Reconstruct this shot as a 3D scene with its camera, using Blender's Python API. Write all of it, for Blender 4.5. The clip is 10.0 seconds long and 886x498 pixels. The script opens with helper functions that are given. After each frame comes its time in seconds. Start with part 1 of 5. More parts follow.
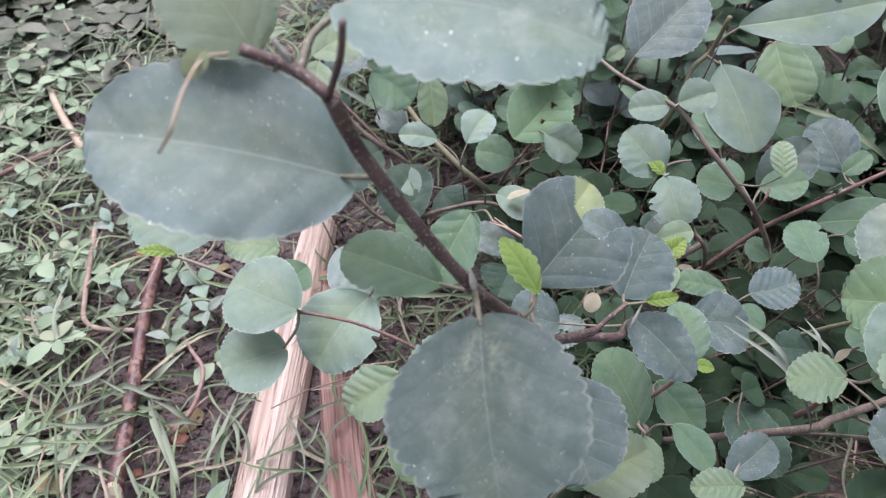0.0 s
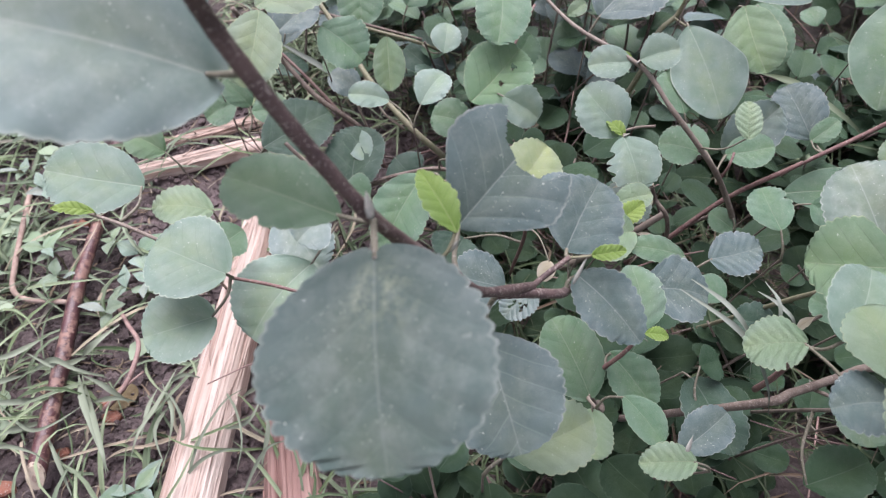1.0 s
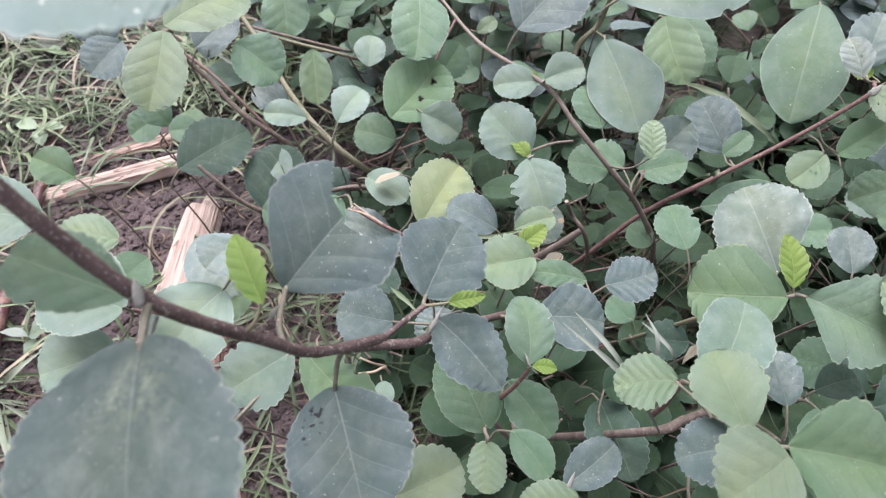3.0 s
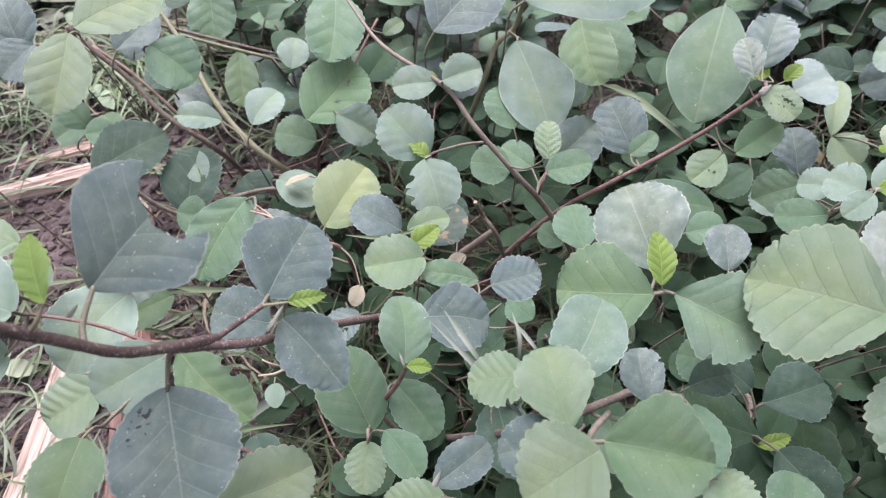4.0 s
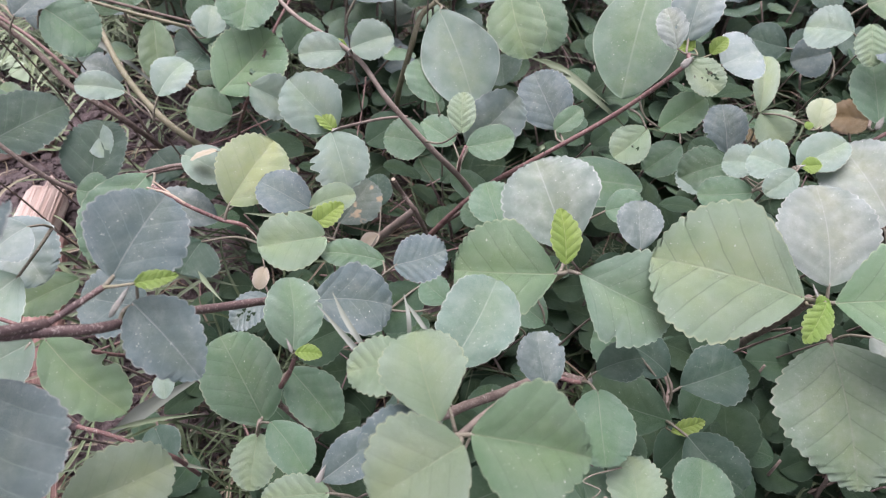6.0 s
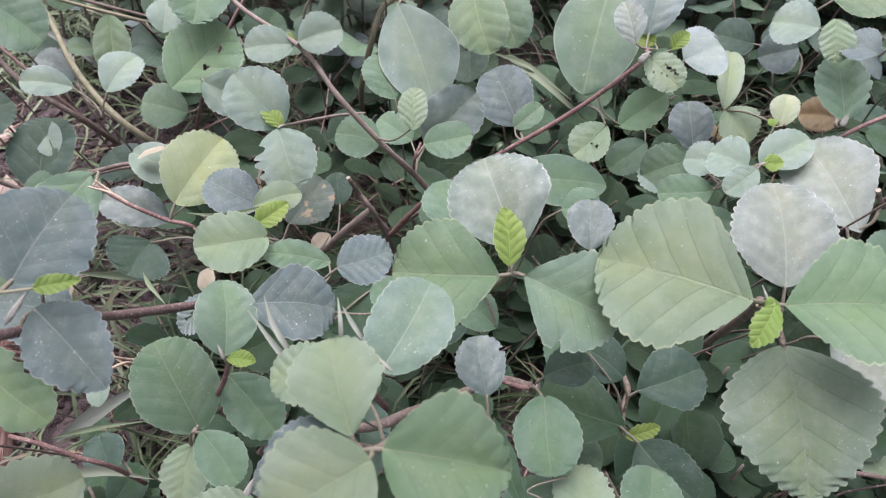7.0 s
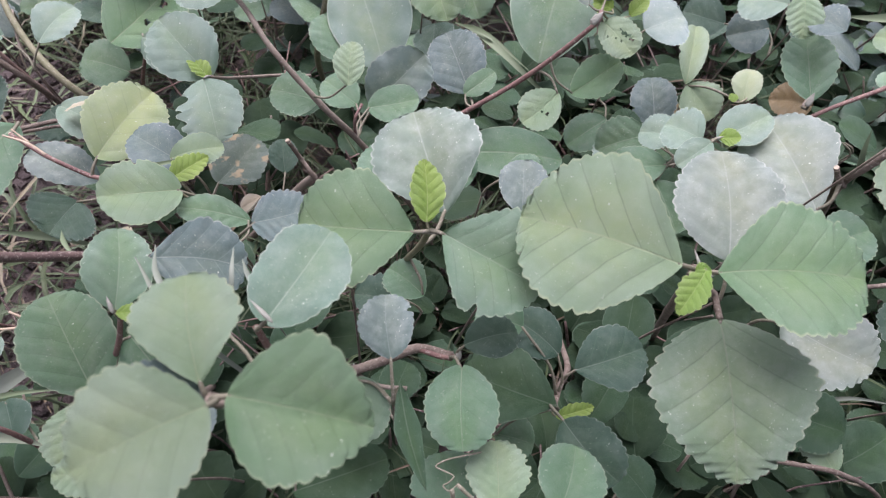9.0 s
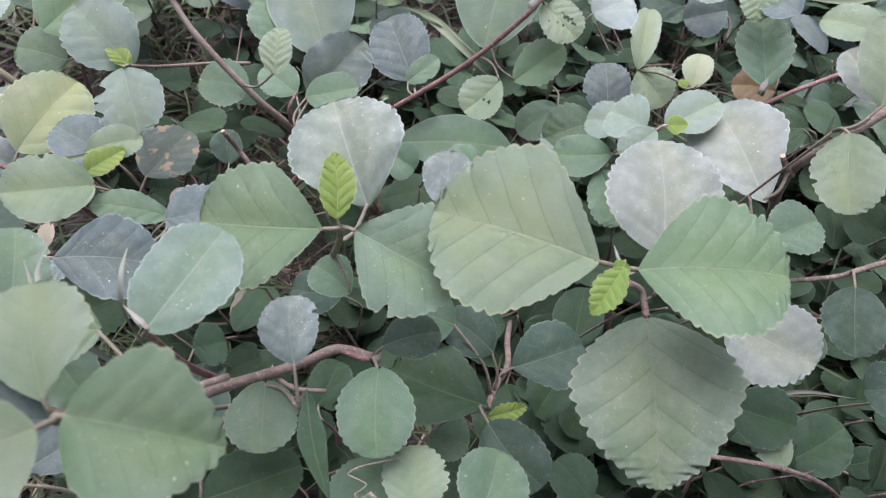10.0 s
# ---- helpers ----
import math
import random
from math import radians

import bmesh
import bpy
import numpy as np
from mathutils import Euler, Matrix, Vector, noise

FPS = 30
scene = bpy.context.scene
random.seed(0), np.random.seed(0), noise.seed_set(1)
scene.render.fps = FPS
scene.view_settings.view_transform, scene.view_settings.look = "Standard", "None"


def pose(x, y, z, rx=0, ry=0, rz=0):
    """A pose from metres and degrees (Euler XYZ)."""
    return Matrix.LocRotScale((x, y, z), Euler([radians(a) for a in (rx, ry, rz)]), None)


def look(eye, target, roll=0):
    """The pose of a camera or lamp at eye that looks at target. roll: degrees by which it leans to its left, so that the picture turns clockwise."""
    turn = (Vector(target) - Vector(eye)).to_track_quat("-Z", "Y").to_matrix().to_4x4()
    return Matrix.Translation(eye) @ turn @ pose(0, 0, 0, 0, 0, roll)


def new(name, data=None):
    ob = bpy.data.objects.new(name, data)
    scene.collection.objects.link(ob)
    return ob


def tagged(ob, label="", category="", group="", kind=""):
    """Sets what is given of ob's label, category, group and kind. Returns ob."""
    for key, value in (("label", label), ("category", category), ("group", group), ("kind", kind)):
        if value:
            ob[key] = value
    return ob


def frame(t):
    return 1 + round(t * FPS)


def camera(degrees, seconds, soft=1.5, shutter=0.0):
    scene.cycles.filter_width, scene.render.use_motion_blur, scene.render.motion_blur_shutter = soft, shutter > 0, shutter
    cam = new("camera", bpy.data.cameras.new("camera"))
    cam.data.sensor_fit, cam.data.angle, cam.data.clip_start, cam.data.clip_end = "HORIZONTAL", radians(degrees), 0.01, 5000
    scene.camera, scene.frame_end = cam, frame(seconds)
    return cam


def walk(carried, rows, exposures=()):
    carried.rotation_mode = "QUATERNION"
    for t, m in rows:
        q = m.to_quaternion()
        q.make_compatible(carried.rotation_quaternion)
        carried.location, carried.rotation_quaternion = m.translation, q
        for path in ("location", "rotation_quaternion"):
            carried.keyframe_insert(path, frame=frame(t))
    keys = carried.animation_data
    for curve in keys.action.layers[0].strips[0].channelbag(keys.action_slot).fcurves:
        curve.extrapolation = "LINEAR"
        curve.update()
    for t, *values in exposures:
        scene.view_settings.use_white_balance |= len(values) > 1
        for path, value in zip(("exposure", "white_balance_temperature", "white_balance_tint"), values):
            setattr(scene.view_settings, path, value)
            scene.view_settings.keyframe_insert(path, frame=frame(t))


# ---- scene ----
# camera
cam = camera(68.0, 10.0, soft=1.15)
cam.data.dof.use_dof, cam.data.dof.focus_distance, cam.data.dof.aperture_fstop = True, 0.32, 20.0
PATH = [
    (0, (0.037, 0.028, 0.51), (-0.054, 1.302, -1.029), -5.7),
    (0.5, (0.047, 0.024, 0.491), (0.0, 1.263, -1.078), -3.5),
    (1, (0.054, 0.034, 0.478), (0.033, 1.281, -1.086), -2.5),
    (1.5, (0.055, 0.038, 0.477), (0.03, 1.287, -1.085), -2.9),
    (2, (0.059, 0.038, 0.481), (0.038, 1.292, -1.077), -2.9),
    (2.5, (0.069, 0.041, 0.489), (0.056, 1.275, -1.084), -3.1),
    (3, (0.099, 0.051, 0.485), (0.128, 1.275, -1.096), -2.0),
    (3.2, (0.117, 0.053, 0.481), (0.168, 1.268, -1.106), -1.4),
    (4.3, (0.152, 0.045, 0.484), (0.233, 1.278, -1.088), -0.5),
    (4.5, (0.154, 0.046, 0.48), (0.253, 1.268, -1.1), 0.3),
    (5, (0.161, 0.049, 0.474), (0.289, 1.242, -1.127), 1.3),
    (5.5, (0.171, 0.049, 0.47), (0.311, 1.241, -1.129), 1.9),
    (6, (0.181, 0.054, 0.466), (0.347, 1.238, -1.137), 2.7),
    (6.2, (0.19, 0.057, 0.464), (0.368, 1.235, -1.143), 3.0),
    (7.3, (0.206, 0.06, 0.456), (0.414, 1.242, -1.143), 4.2),
    (7.5, (0.211, 0.061, 0.454), (0.436, 1.255, -1.135), 4.8),
    (8, (0.226, 0.06, 0.441), (0.48, 1.256, -1.142), 6.6),
    (8.5, (0.235, 0.056, 0.423), (0.493, 1.233, -1.174), 8.0),
    (9, (0.233, 0.054, 0.434), (0.447, 1.232, -1.168), 6.4),
    (9.5, (0.251, 0.059, 0.43), (0.49, 1.217, -1.183), 7.2),
    (10, (0.263, 0.061, 0.429), (0.491, 1.204, -1.196), 6.7),
]
walk(cam, [(t, look(eye, target, roll)) for t, eye, target, roll in PATH],
     exposures=[(0, 1.96, 6250, 19), (0.5, 2.06, 6290, 20), (1.5, 2.08, 6380, 19), (2.5, 2.21, 6400, 18), (4.5, 2.23, 6430, 21), (6, 2.17, 6500, 24), (7.5, 2.15, 6450, 22), (8.5, 2.11, 6420, 21), (10, 2.1, 6350, 24)])

# ---- sky and light: an overcast day ----
world = bpy.data.worlds.new("overcast_sky")
scene.world = world
world.use_nodes = True
wt = world.node_tree
sky = wt.nodes.new("ShaderNodeTexSky")
sky.sky_type, sky.sun_disc = "NISHITA", False
sky.sun_elevation, sky.sun_rotation = radians(66), radians(351)
sky.dust_density, sky.air_density = 3.0, 1.0
grey = wt.nodes.new("ShaderNodeMix")
grey.data_type = "RGBA"
grey.inputs[0].default_value = 0.8
wt.links.new(sky.outputs[0], grey.inputs[6])
grey.inputs[7].default_value = (7.7, 7.9, 8.9, 1)
back = wt.nodes["Background"]
back.inputs[1].default_value = 0.03
# an overcast sky is about three times as bright overhead as at the horizon
place = wt.nodes.new("ShaderNodeTexCoord")
height = wt.nodes.new("ShaderNodeSeparateXYZ")
wt.links.new(place.outputs["Generated"], height.inputs[0])
fade = wt.nodes.new("ShaderNodeMapRange")
fade.inputs[3].default_value, fade.inputs[4].default_value = 0.42, 1.26
wt.links.new(height.outputs[2], fade.inputs[0])
dome = wt.nodes.new("ShaderNodeVectorMath")
dome.operation = "SCALE"
wt.links.new(grey.outputs[2], dome.inputs[0])
wt.links.new(fade.outputs[0], dome.inputs["Scale"])
wt.links.new(dome.outputs[0], back.inputs[0])
sun = new("sun", bpy.data.lights.new("sun", "SUN"))
sun.data.energy, sun.data.angle, sun.data.color = 1.75, radians(55), (1.0, 0.985, 0.975)
sun.matrix_world = look((-0.1, 0.6, 1.35), (0, 0, 0))


# ---- materials ----
def nodes_of(name):
    m = bpy.data.materials.new(name)
    m.use_nodes = True
    t = m.node_tree
    return m, t, t.nodes["Principled BSDF"]


def math_node(t, op, a, b=None, c=None, clamp=False):
    n = t.nodes.new("ShaderNodeMath")
    n.operation, n.use_clamp = op, clamp
    for i, v in enumerate((a, b, c)):
        if v is None:
            continue
        if isinstance(v, (int, float)):
            n.inputs[i].default_value = v
        else:
            t.links.new(v, n.inputs[i])
    return n.outputs[0]


def mix_node(t, f, a, b, blend="MIX"):
    n = t.nodes.new("ShaderNodeMix")
    n.data_type, n.blend_type = "RGBA", blend
    for i, v in ((0, f), (6, a), (7, b)):
        if isinstance(v, (int, float)):
            n.inputs[i].default_value = v
        elif isinstance(v, tuple):
            n.inputs[i].default_value = (*v, 1)
        else:
            t.links.new(v, n.inputs[i])
    return n.outputs[2]


def noise_node(t, scale, detail=3.0, rough=0.55, coords="Object"):
    tc = t.nodes.new("ShaderNodeTexCoord")
    n = t.nodes.new("ShaderNodeTexNoise")
    n.inputs["Scale"].default_value, n.inputs["Detail"].default_value = scale, detail
    n.inputs["Roughness"].default_value = rough
    t.links.new(tc.outputs[coords], n.inputs["Vector"])
    return n.outputs[0]


def range_node(t, v, a, b, lo=0.0, hi=1.0):
    n = t.nodes.new("ShaderNodeMapRange")
    t.links.new(v, n.inputs[0])
    for i, k in zip((1, 2, 3, 4), (a, b, lo, hi)):
        n.inputs[i].default_value = k
    return n.outputs[0]


def bump_node(t, height, strength, distance):
    n = t.nodes.new("ShaderNodeBump")
    n.inputs["Strength"].default_value, n.inputs["Distance"].default_value = strength, distance
    t.links.new(height, n.inputs["Height"])
    return n.outputs[0]


def leaf_material(name, colour, second, vein, dust=0.25, rough=0.42, relief=0.9, groove=(0.6, 0.62, 0.58), rust=False, specks=False, stain=False, through_light=0.16, sheen=0.06, gloss=0.62, deep=0.0011, ribs=1.0):
    """A leaf blade: veins from its own coordinates (across, along), mottling, pale dust and scars."""
    m, t, bsdf = nodes_of(name)
    uv = t.nodes.new("ShaderNodeUVMap")
    uv.uv_map = "blade"
    sep = t.nodes.new("ShaderNodeSeparateXYZ")
    t.links.new(uv.outputs[0], sep.inputs[0])
    across, along = sep.outputs[0], sep.outputs[1]
    side = math_node(t, "ABSOLUTE", across)
    # the veins run in the blade's own plan, x across and y along, both in lengths of the blade
    flat = t.nodes.new("ShaderNodeUVMap")
    flat.uv_map = "plan"
    two = t.nodes.new("ShaderNodeSeparateXYZ")
    t.links.new(flat.outputs[0], two.inputs[0])
    off = math_node(t, "ABSOLUTE", two.outputs[0])
    wob = noise_node(t, 90.0, 2.0)
    curve = math_node(t, "MULTIPLY_ADD", math_node(t, "MULTIPLY", off, off), 0.6, math_node(t, "MULTIPLY", off, -0.95))
    stagger = math_node(t, "MULTIPLY", math_node(t, "GREATER_THAN", two.outputs[0], 0.0), 0.035)
    slant = math_node(t, "ADD", math_node(t, "ADD", math_node(t, "ADD", curve, stagger), two.outputs[1]), math_node(t, "MULTIPLY_ADD", wob, 0.03, -0.015))
    wave = math_node(t, "PINGPONG", math_node(t, "MULTIPLY_ADD", slant, 1 / 0.165, 12.0), 0.5)
    strength = t.nodes.new("ShaderNodeAttribute")
    strength.attribute_name = "vein"
    rib = math_node(t, "MULTIPLY", strength.outputs["Fac"], ribs)
    fading = math_node(t, "MULTIPLY", range_node(t, side, 0.5, 1.0, 1.0, 0.35), rib)
    lateral = math_node(t, "MULTIPLY", range_node(t, wave, 0.012, 0.042, 1.0, 0.0), fading)
    middle = math_node(t, "MULTIPLY", range_node(t, off, 0.0025, 0.0075, 1.0, 0.0), range_node(t, along, 0.2, 1.0, 1.0, 0.45))
    net = t.nodes.new("ShaderNodeTexVoronoi")
    net.feature = "DISTANCE_TO_EDGE"
    net.inputs["Scale"].default_value = 420.0
    mesh_veins = range_node(t, net.outputs["Distance"], 0.0, 0.12)
    info = t.nodes.new("ShaderNodeObjectInfo")
    broad = range_node(t, noise_node(t, 42.0, 4.0, 0.6), 0.36, 0.64)
    lush = (colour[0] * 0.82, colour[1] * 0.9, colour[2] * 0.82)
    base = mix_node(t, broad, lush, second)
    heart = math_node(t, "MULTIPLY", range_node(t, noise_node(t, 34.0, 3.0, 0.6), 0.38, 0.66), range_node(t, side, 0.15, 0.85, 0.75, 0.1))
    base = mix_node(t, heart, base, (colour[0] * 1.30, colour[1] * 1.17, colour[2] * 0.80))
    bloom = math_node(t, "MULTIPLY", range_node(t, side, 0.35, 1.0, 0.0, 0.5), range_node(t, noise_node(t, 60.0, 4.0, 0.65), 0.32, 0.62))
    base = mix_node(t, bloom, base, (second[0] * 1.0, second[1] * 1.04, second[2] * 1.14))
    margin = math_node(t, "MULTIPLY", range_node(t, side, 0.955, 0.99, 0.0, 0.85), range_node(t, noise_node(t, 160.0, 3.0), 0.34, 0.58, 0.15, 1.0))
    base = mix_node(t, margin, base, (vein[0] * 1.25, vein[1] * 1.2, vein[2] * 1.2))
    shift = t.nodes.new("ShaderNodeHueSaturation")
    t.links.new(base, shift.inputs["Color"])
    t.links.new(range_node(t, info.outputs["Random"], 0, 1, 0.492, 0.514), shift.inputs["Hue"])
    t.links.new(range_node(t, info.outputs["Random"], 0, 1, 0.93, 1.09), shift.inputs["Value"])
    base = mix_node(t, math_node(t, "MULTIPLY", lateral, 0.78), shift.outputs[0], mix_node(t, 1.0, shift.outputs[0], groove, "MULTIPLY"))
    base = mix_node(t, math_node(t, "MULTIPLY", middle, 0.6), base, vein)
    film = math_node(t, "MULTIPLY", range_node(t, noise_node(t, 130.0, 5.0, 0.7), 0.45, 0.75), dust)
    base = mix_node(t, film, base, (0.36, 0.40, 0.38))
    flecks = math_node(t, "MULTIPLY", range_node(t, noise_node(t, 1300.0, 1.0, 0.4), 0.71, 0.75), range_node(t, noise_node(t, 70.0, 2.0), 0.42, 0.60))
    base = mix_node(t, math_node(t, "MULTIPLY", flecks, min(0.5, dust * 2.2)), base, (0.62, 0.66, 0.6))
    splash = math_node(t, "MULTIPLY", range_node(t, noise_node(t, 640.0, 1.5, 0.5), 0.73, 0.75), range_node(t, noise_node(t, 25.0, 1.0), 0.5, 0.56))
    base = mix_node(t, math_node(t, "MULTIPLY", splash, min(0.75, dust * 4)), base, (0.66, 0.68, 0.62))
    if rust:
        spot = range_node(t, noise_node(t, 95.0, 3.0), 0.56, 0.62)
        base = mix_node(t, math_node(t, "MULTIPLY", spot, 0.9), base, (0.38, 0.29, 0.18))
    if stain:
        # pale smears and scratches near the stalk
        spot = math_node(t, "MULTIPLY", math_node(t, "MULTIPLY", range_node(t, across, -0.55, -0.25), range_node(t, across, 0.15, 0.35, 1.0, 0.0)), math_node(t, "MULTIPLY", range_node(t, along, 0.03, 0.10), range_node(t, along, 0.25, 0.45, 1.0, 0.0)))
        smear = math_node(t, "MULTIPLY", range_node(t, noise_node(t, 330.0, 5.0, 0.75), 0.46, 0.62), spot)
        base = mix_node(t, math_node(t, "MULTIPLY", smear, 0.55), base, (0.33, 0.37, 0.26))
    if specks:
        near = math_node(t, "MULTIPLY", math_node(t, "MULTIPLY", range_node(t, across, 0.33, 0.43), range_node(t, across, 0.7, 0.8, 1.0, 0.0)), math_node(t, "MULTIPLY", range_node(t, along, 0.1, 0.15), range_node(t, along, 0.36, 0.42, 1.0, 0.0)))
        dots = math_node(t, "MULTIPLY", range_node(t, noise_node(t, 430.0, 1.0), 0.56, 0.59), near)
        base = mix_node(t, dots, base, (0.012, 0.012, 0.02))
    t.links.new(base, bsdf.inputs["Base Color"])
    t.links.new(range_node(t, noise_node(t, 60.0), 0.3, 0.7, rough - 0.10, rough + 0.12), bsdf.inputs["Roughness"])
    bsdf.inputs["Specular IOR Level"].default_value = gloss
    bsdf.inputs["Sheen Weight"].default_value = sheen
    fine = noise_node(t, 900.0, 3.0, 0.6)
    swell = range_node(t, wave, 0.0, 0.16)
    small = math_node(t, "ADD", math_node(t, "MULTIPLY", fine, 0.09), math_node(t, "MULTIPLY", mesh_veins, 0.07))
    height = math_node(t, "ADD", math_node(t, "MULTIPLY", math_node(t, "MULTIPLY", swell, rib), 0.13), math_node(t, "MULTIPLY_ADD", middle, -0.18, small))
    t.links.new(bump_node(t, height, relief, deep), bsdf.inputs["Normal"])
    glow = t.nodes.new("ShaderNodeBsdfTranslucent")
    t.links.new(mix_node(t, 1.0, base, (0.9, 1.0, 0.45), "MULTIPLY"), glow.inputs[0])
    both = t.nodes.new("ShaderNodeMixShader")
    both.inputs[0].default_value = through_light
    t.links.new(bsdf.outputs[0], both.inputs[1])
    t.links.new(glow.outputs[0], both.inputs[2])
    t.links.new(both.outputs[0], t.nodes["Material Output"].inputs[0])
    return m


PALE_VEINS = (2.0, 1.8, 1.75)
SOFT = (0.78, 0.80, 0.78)
LEAF = {
    "mid": leaf_material("green_leaf", (0.093, 0.180, 0.103), (0.128, 0.215, 0.138), (0.25, 0.31, 0.22), 0.18),
    "sea": leaf_material("soft_sea_green_leaf", (0.116, 0.196, 0.123), (0.148, 0.228, 0.158), (0.27, 0.33, 0.25), 0.2),
    "jade": leaf_material("jade_leaf", (0.108, 0.180, 0.136), (0.138, 0.212, 0.170), (0.29, 0.34, 0.29), 0.25, relief=0.6, groove=SOFT, ribs=0.45),
    "teal": leaf_material("sea_green_leaf", (0.129, 0.184, 0.175), (0.164, 0.217, 0.210), (0.30, 0.34, 0.30), 0.35, relief=0.45, groove=SOFT, ribs=0.45),
    "fresh": leaf_material("fresh_green_leaf", (0.131, 0.227, 0.117), (0.174, 0.264, 0.158), (0.30, 0.35, 0.23), 0.15, relief=1.0, deep=0.0013),
    "olive": leaf_material("dull_olive_leaf", (0.165, 0.232, 0.152), (0.200, 0.264, 0.187), (0.27, 0.30, 0.22), 0.35, relief=1.0, deep=0.0013),
    "mint": leaf_material("mint_leaf", (0.176, 0.256, 0.204), (0.226, 0.300, 0.254), (0.33, 0.39, 0.32), 0.22, ribs=0.5),
    "light": leaf_material("light_green_leaf", (0.222, 0.308, 0.192), (0.275, 0.354, 0.252), (0.33, 0.38, 0.24), 0.15, relief=1.0, deep=0.0013),
    "pale": leaf_material("dusty_pale_leaf", (0.178, 0.215, 0.192), (0.218, 0.256, 0.232), (0.31, 0.34, 0.31), 0.45, 0.5, relief=0.6, groove=SOFT, ribs=0.35),
    "chalk": leaf_material("chalky_leaf", (0.150, 0.204, 0.170), (0.190, 0.244, 0.210), (0.33, 0.37, 0.34), 0.5, 0.5, relief=0.4, groove=SOFT, ribs=0.15),
    "silver": leaf_material("silvery_leaf", (0.096, 0.146, 0.131), (0.122, 0.178, 0.162), (0.19, 0.225, 0.205), 0.3, 0.52, relief=0.3, groove=SOFT, gloss=0.45, ribs=0.6),
    "blue": leaf_material("blue_green_leaf", (0.070, 0.110, 0.112), (0.097, 0.142, 0.144), (0.24, 0.27, 0.26), 0.25, relief=0.7, groove=PALE_VEINS),
    "steel": leaf_material("grey_green_leaf", (0.073, 0.110, 0.106), (0.098, 0.137, 0.132), (0.16, 0.20, 0.185), 0.35, relief=0.4, groove=SOFT, ribs=0.3),
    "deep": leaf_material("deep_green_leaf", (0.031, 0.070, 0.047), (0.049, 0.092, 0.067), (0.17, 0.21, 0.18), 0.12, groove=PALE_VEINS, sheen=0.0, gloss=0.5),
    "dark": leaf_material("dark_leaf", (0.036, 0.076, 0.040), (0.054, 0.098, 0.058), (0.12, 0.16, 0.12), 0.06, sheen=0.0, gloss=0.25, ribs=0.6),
    "young": leaf_material("young_leaf", (0.23, 0.37, 0.06), (0.34, 0.46, 0.13), (0.52, 0.62, 0.28), 0.05, 0.45, 1.0, groove=(0.55, 0.66, 0.42), deep=0.0014, through_light=0.3),
    "yellow": leaf_material("yellowish_leaf", (0.255, 0.305, 0.155), (0.315, 0.36, 0.215), (0.37, 0.40, 0.25), 0.25, ribs=0.6),
    "lemon": leaf_material("lemon_leaf", (0.34, 0.40, 0.26), (0.38, 0.43, 0.30), (0.42, 0.47, 0.34), 0.1),
    "dry": leaf_material("papery_dry_leaf", (0.34, 0.28, 0.22), (0.44, 0.38, 0.31), (0.26, 0.20, 0.15), 0.1, 0.7),
    "brown": leaf_material("withered_leaf", (0.15, 0.10, 0.045), (0.22, 0.15, 0.075), (0.12, 0.075, 0.035), 0.1),
}
LEAF_RUST = leaf_material("rusty_leaf", (0.08, 0.115, 0.098), (0.10, 0.14, 0.115), (0.16, 0.2, 0.16), 0.2, rust=True)
LEAF_STAIN = leaf_material("stained_leaf", (0.088, 0.132, 0.124), (0.116, 0.162, 0.152), (0.22, 0.26, 0.24), 0.35, relief=0.8, groove=(1.35, 1.3, 1.3), stain=True)
LEAF_SPECKS = leaf_material("specked_leaf", (0.096, 0.144, 0.146), (0.132, 0.182, 0.185), (0.30, 0.33, 0.31), 0.25, specks=True, groove=PALE_VEINS)


def bark_material(name, colour, second, rough=0.7, bumps=0.6):
    m, t, bsdf = nodes_of(name)
    broad = range_node(t, noise_node(t, 120.0, 4.0), 0.35, 0.65)
    base = mix_node(t, broad, colour, second)
    pores = math_node(t, "ADD", range_node(t, noise_node(t, 1500.0, 2.0), 0.60, 0.68), range_node(t, noise_node(t, 650.0, 2.0), 0.61, 0.67), clamp=True)
    base = mix_node(t, math_node(t, "MULTIPLY", pores, 0.62), base, (0.34, 0.29, 0.26))
    t.links.new(base, bsdf.inputs["Base Color"])
    bsdf.inputs["Roughness"].default_value = rough
    t.links.new(bump_node(t, noise_node(t, 800.0, 3.0), bumps, 0.0006), bsdf.inputs["Normal"])
    return m


def peeling_bark(name, dark, bare, pale):
    """Dark smooth bark, scuffed and peeled in patches, with pale pores."""
    m, t, bsdf = nodes_of(name)
    base = mix_node(t, range_node(t, noise_node(t, 30.0, 4.0, 0.6), 0.40, 0.62), dark, (dark[0] * 2.0, dark[1] * 2.1, dark[2] * 1.9))
    patch = math_node(t, "MULTIPLY", range_node(t, noise_node(t, 75.0, 5.0, 0.7), 0.49, 0.56), range_node(t, noise_node(t, 12.0, 2.0), 0.42, 0.60))
    base = mix_node(t, math_node(t, "MULTIPLY", patch, 0.85), base, mix_node(t, noise_node(t, 260.0, 3.0), bare, pale))
    pores = range_node(t, noise_node(t, 700.0, 2.0), 0.66, 0.70)
    base = mix_node(t, math_node(t, "MULTIPLY", pores, 0.7), base, pale)
    t.links.new(base, bsdf.inputs["Base Color"])
    t.links.new(range_node(t, patch, 0, 1, 0.38, 0.75), bsdf.inputs["Roughness"])
    h = math_node(t, "MULTIPLY_ADD", patch, -0.5, noise_node(t, 500.0, 4.0))
    t.links.new(bump_node(t, h, 0.7, 0.0007), bsdf.inputs["Normal"])
    return m


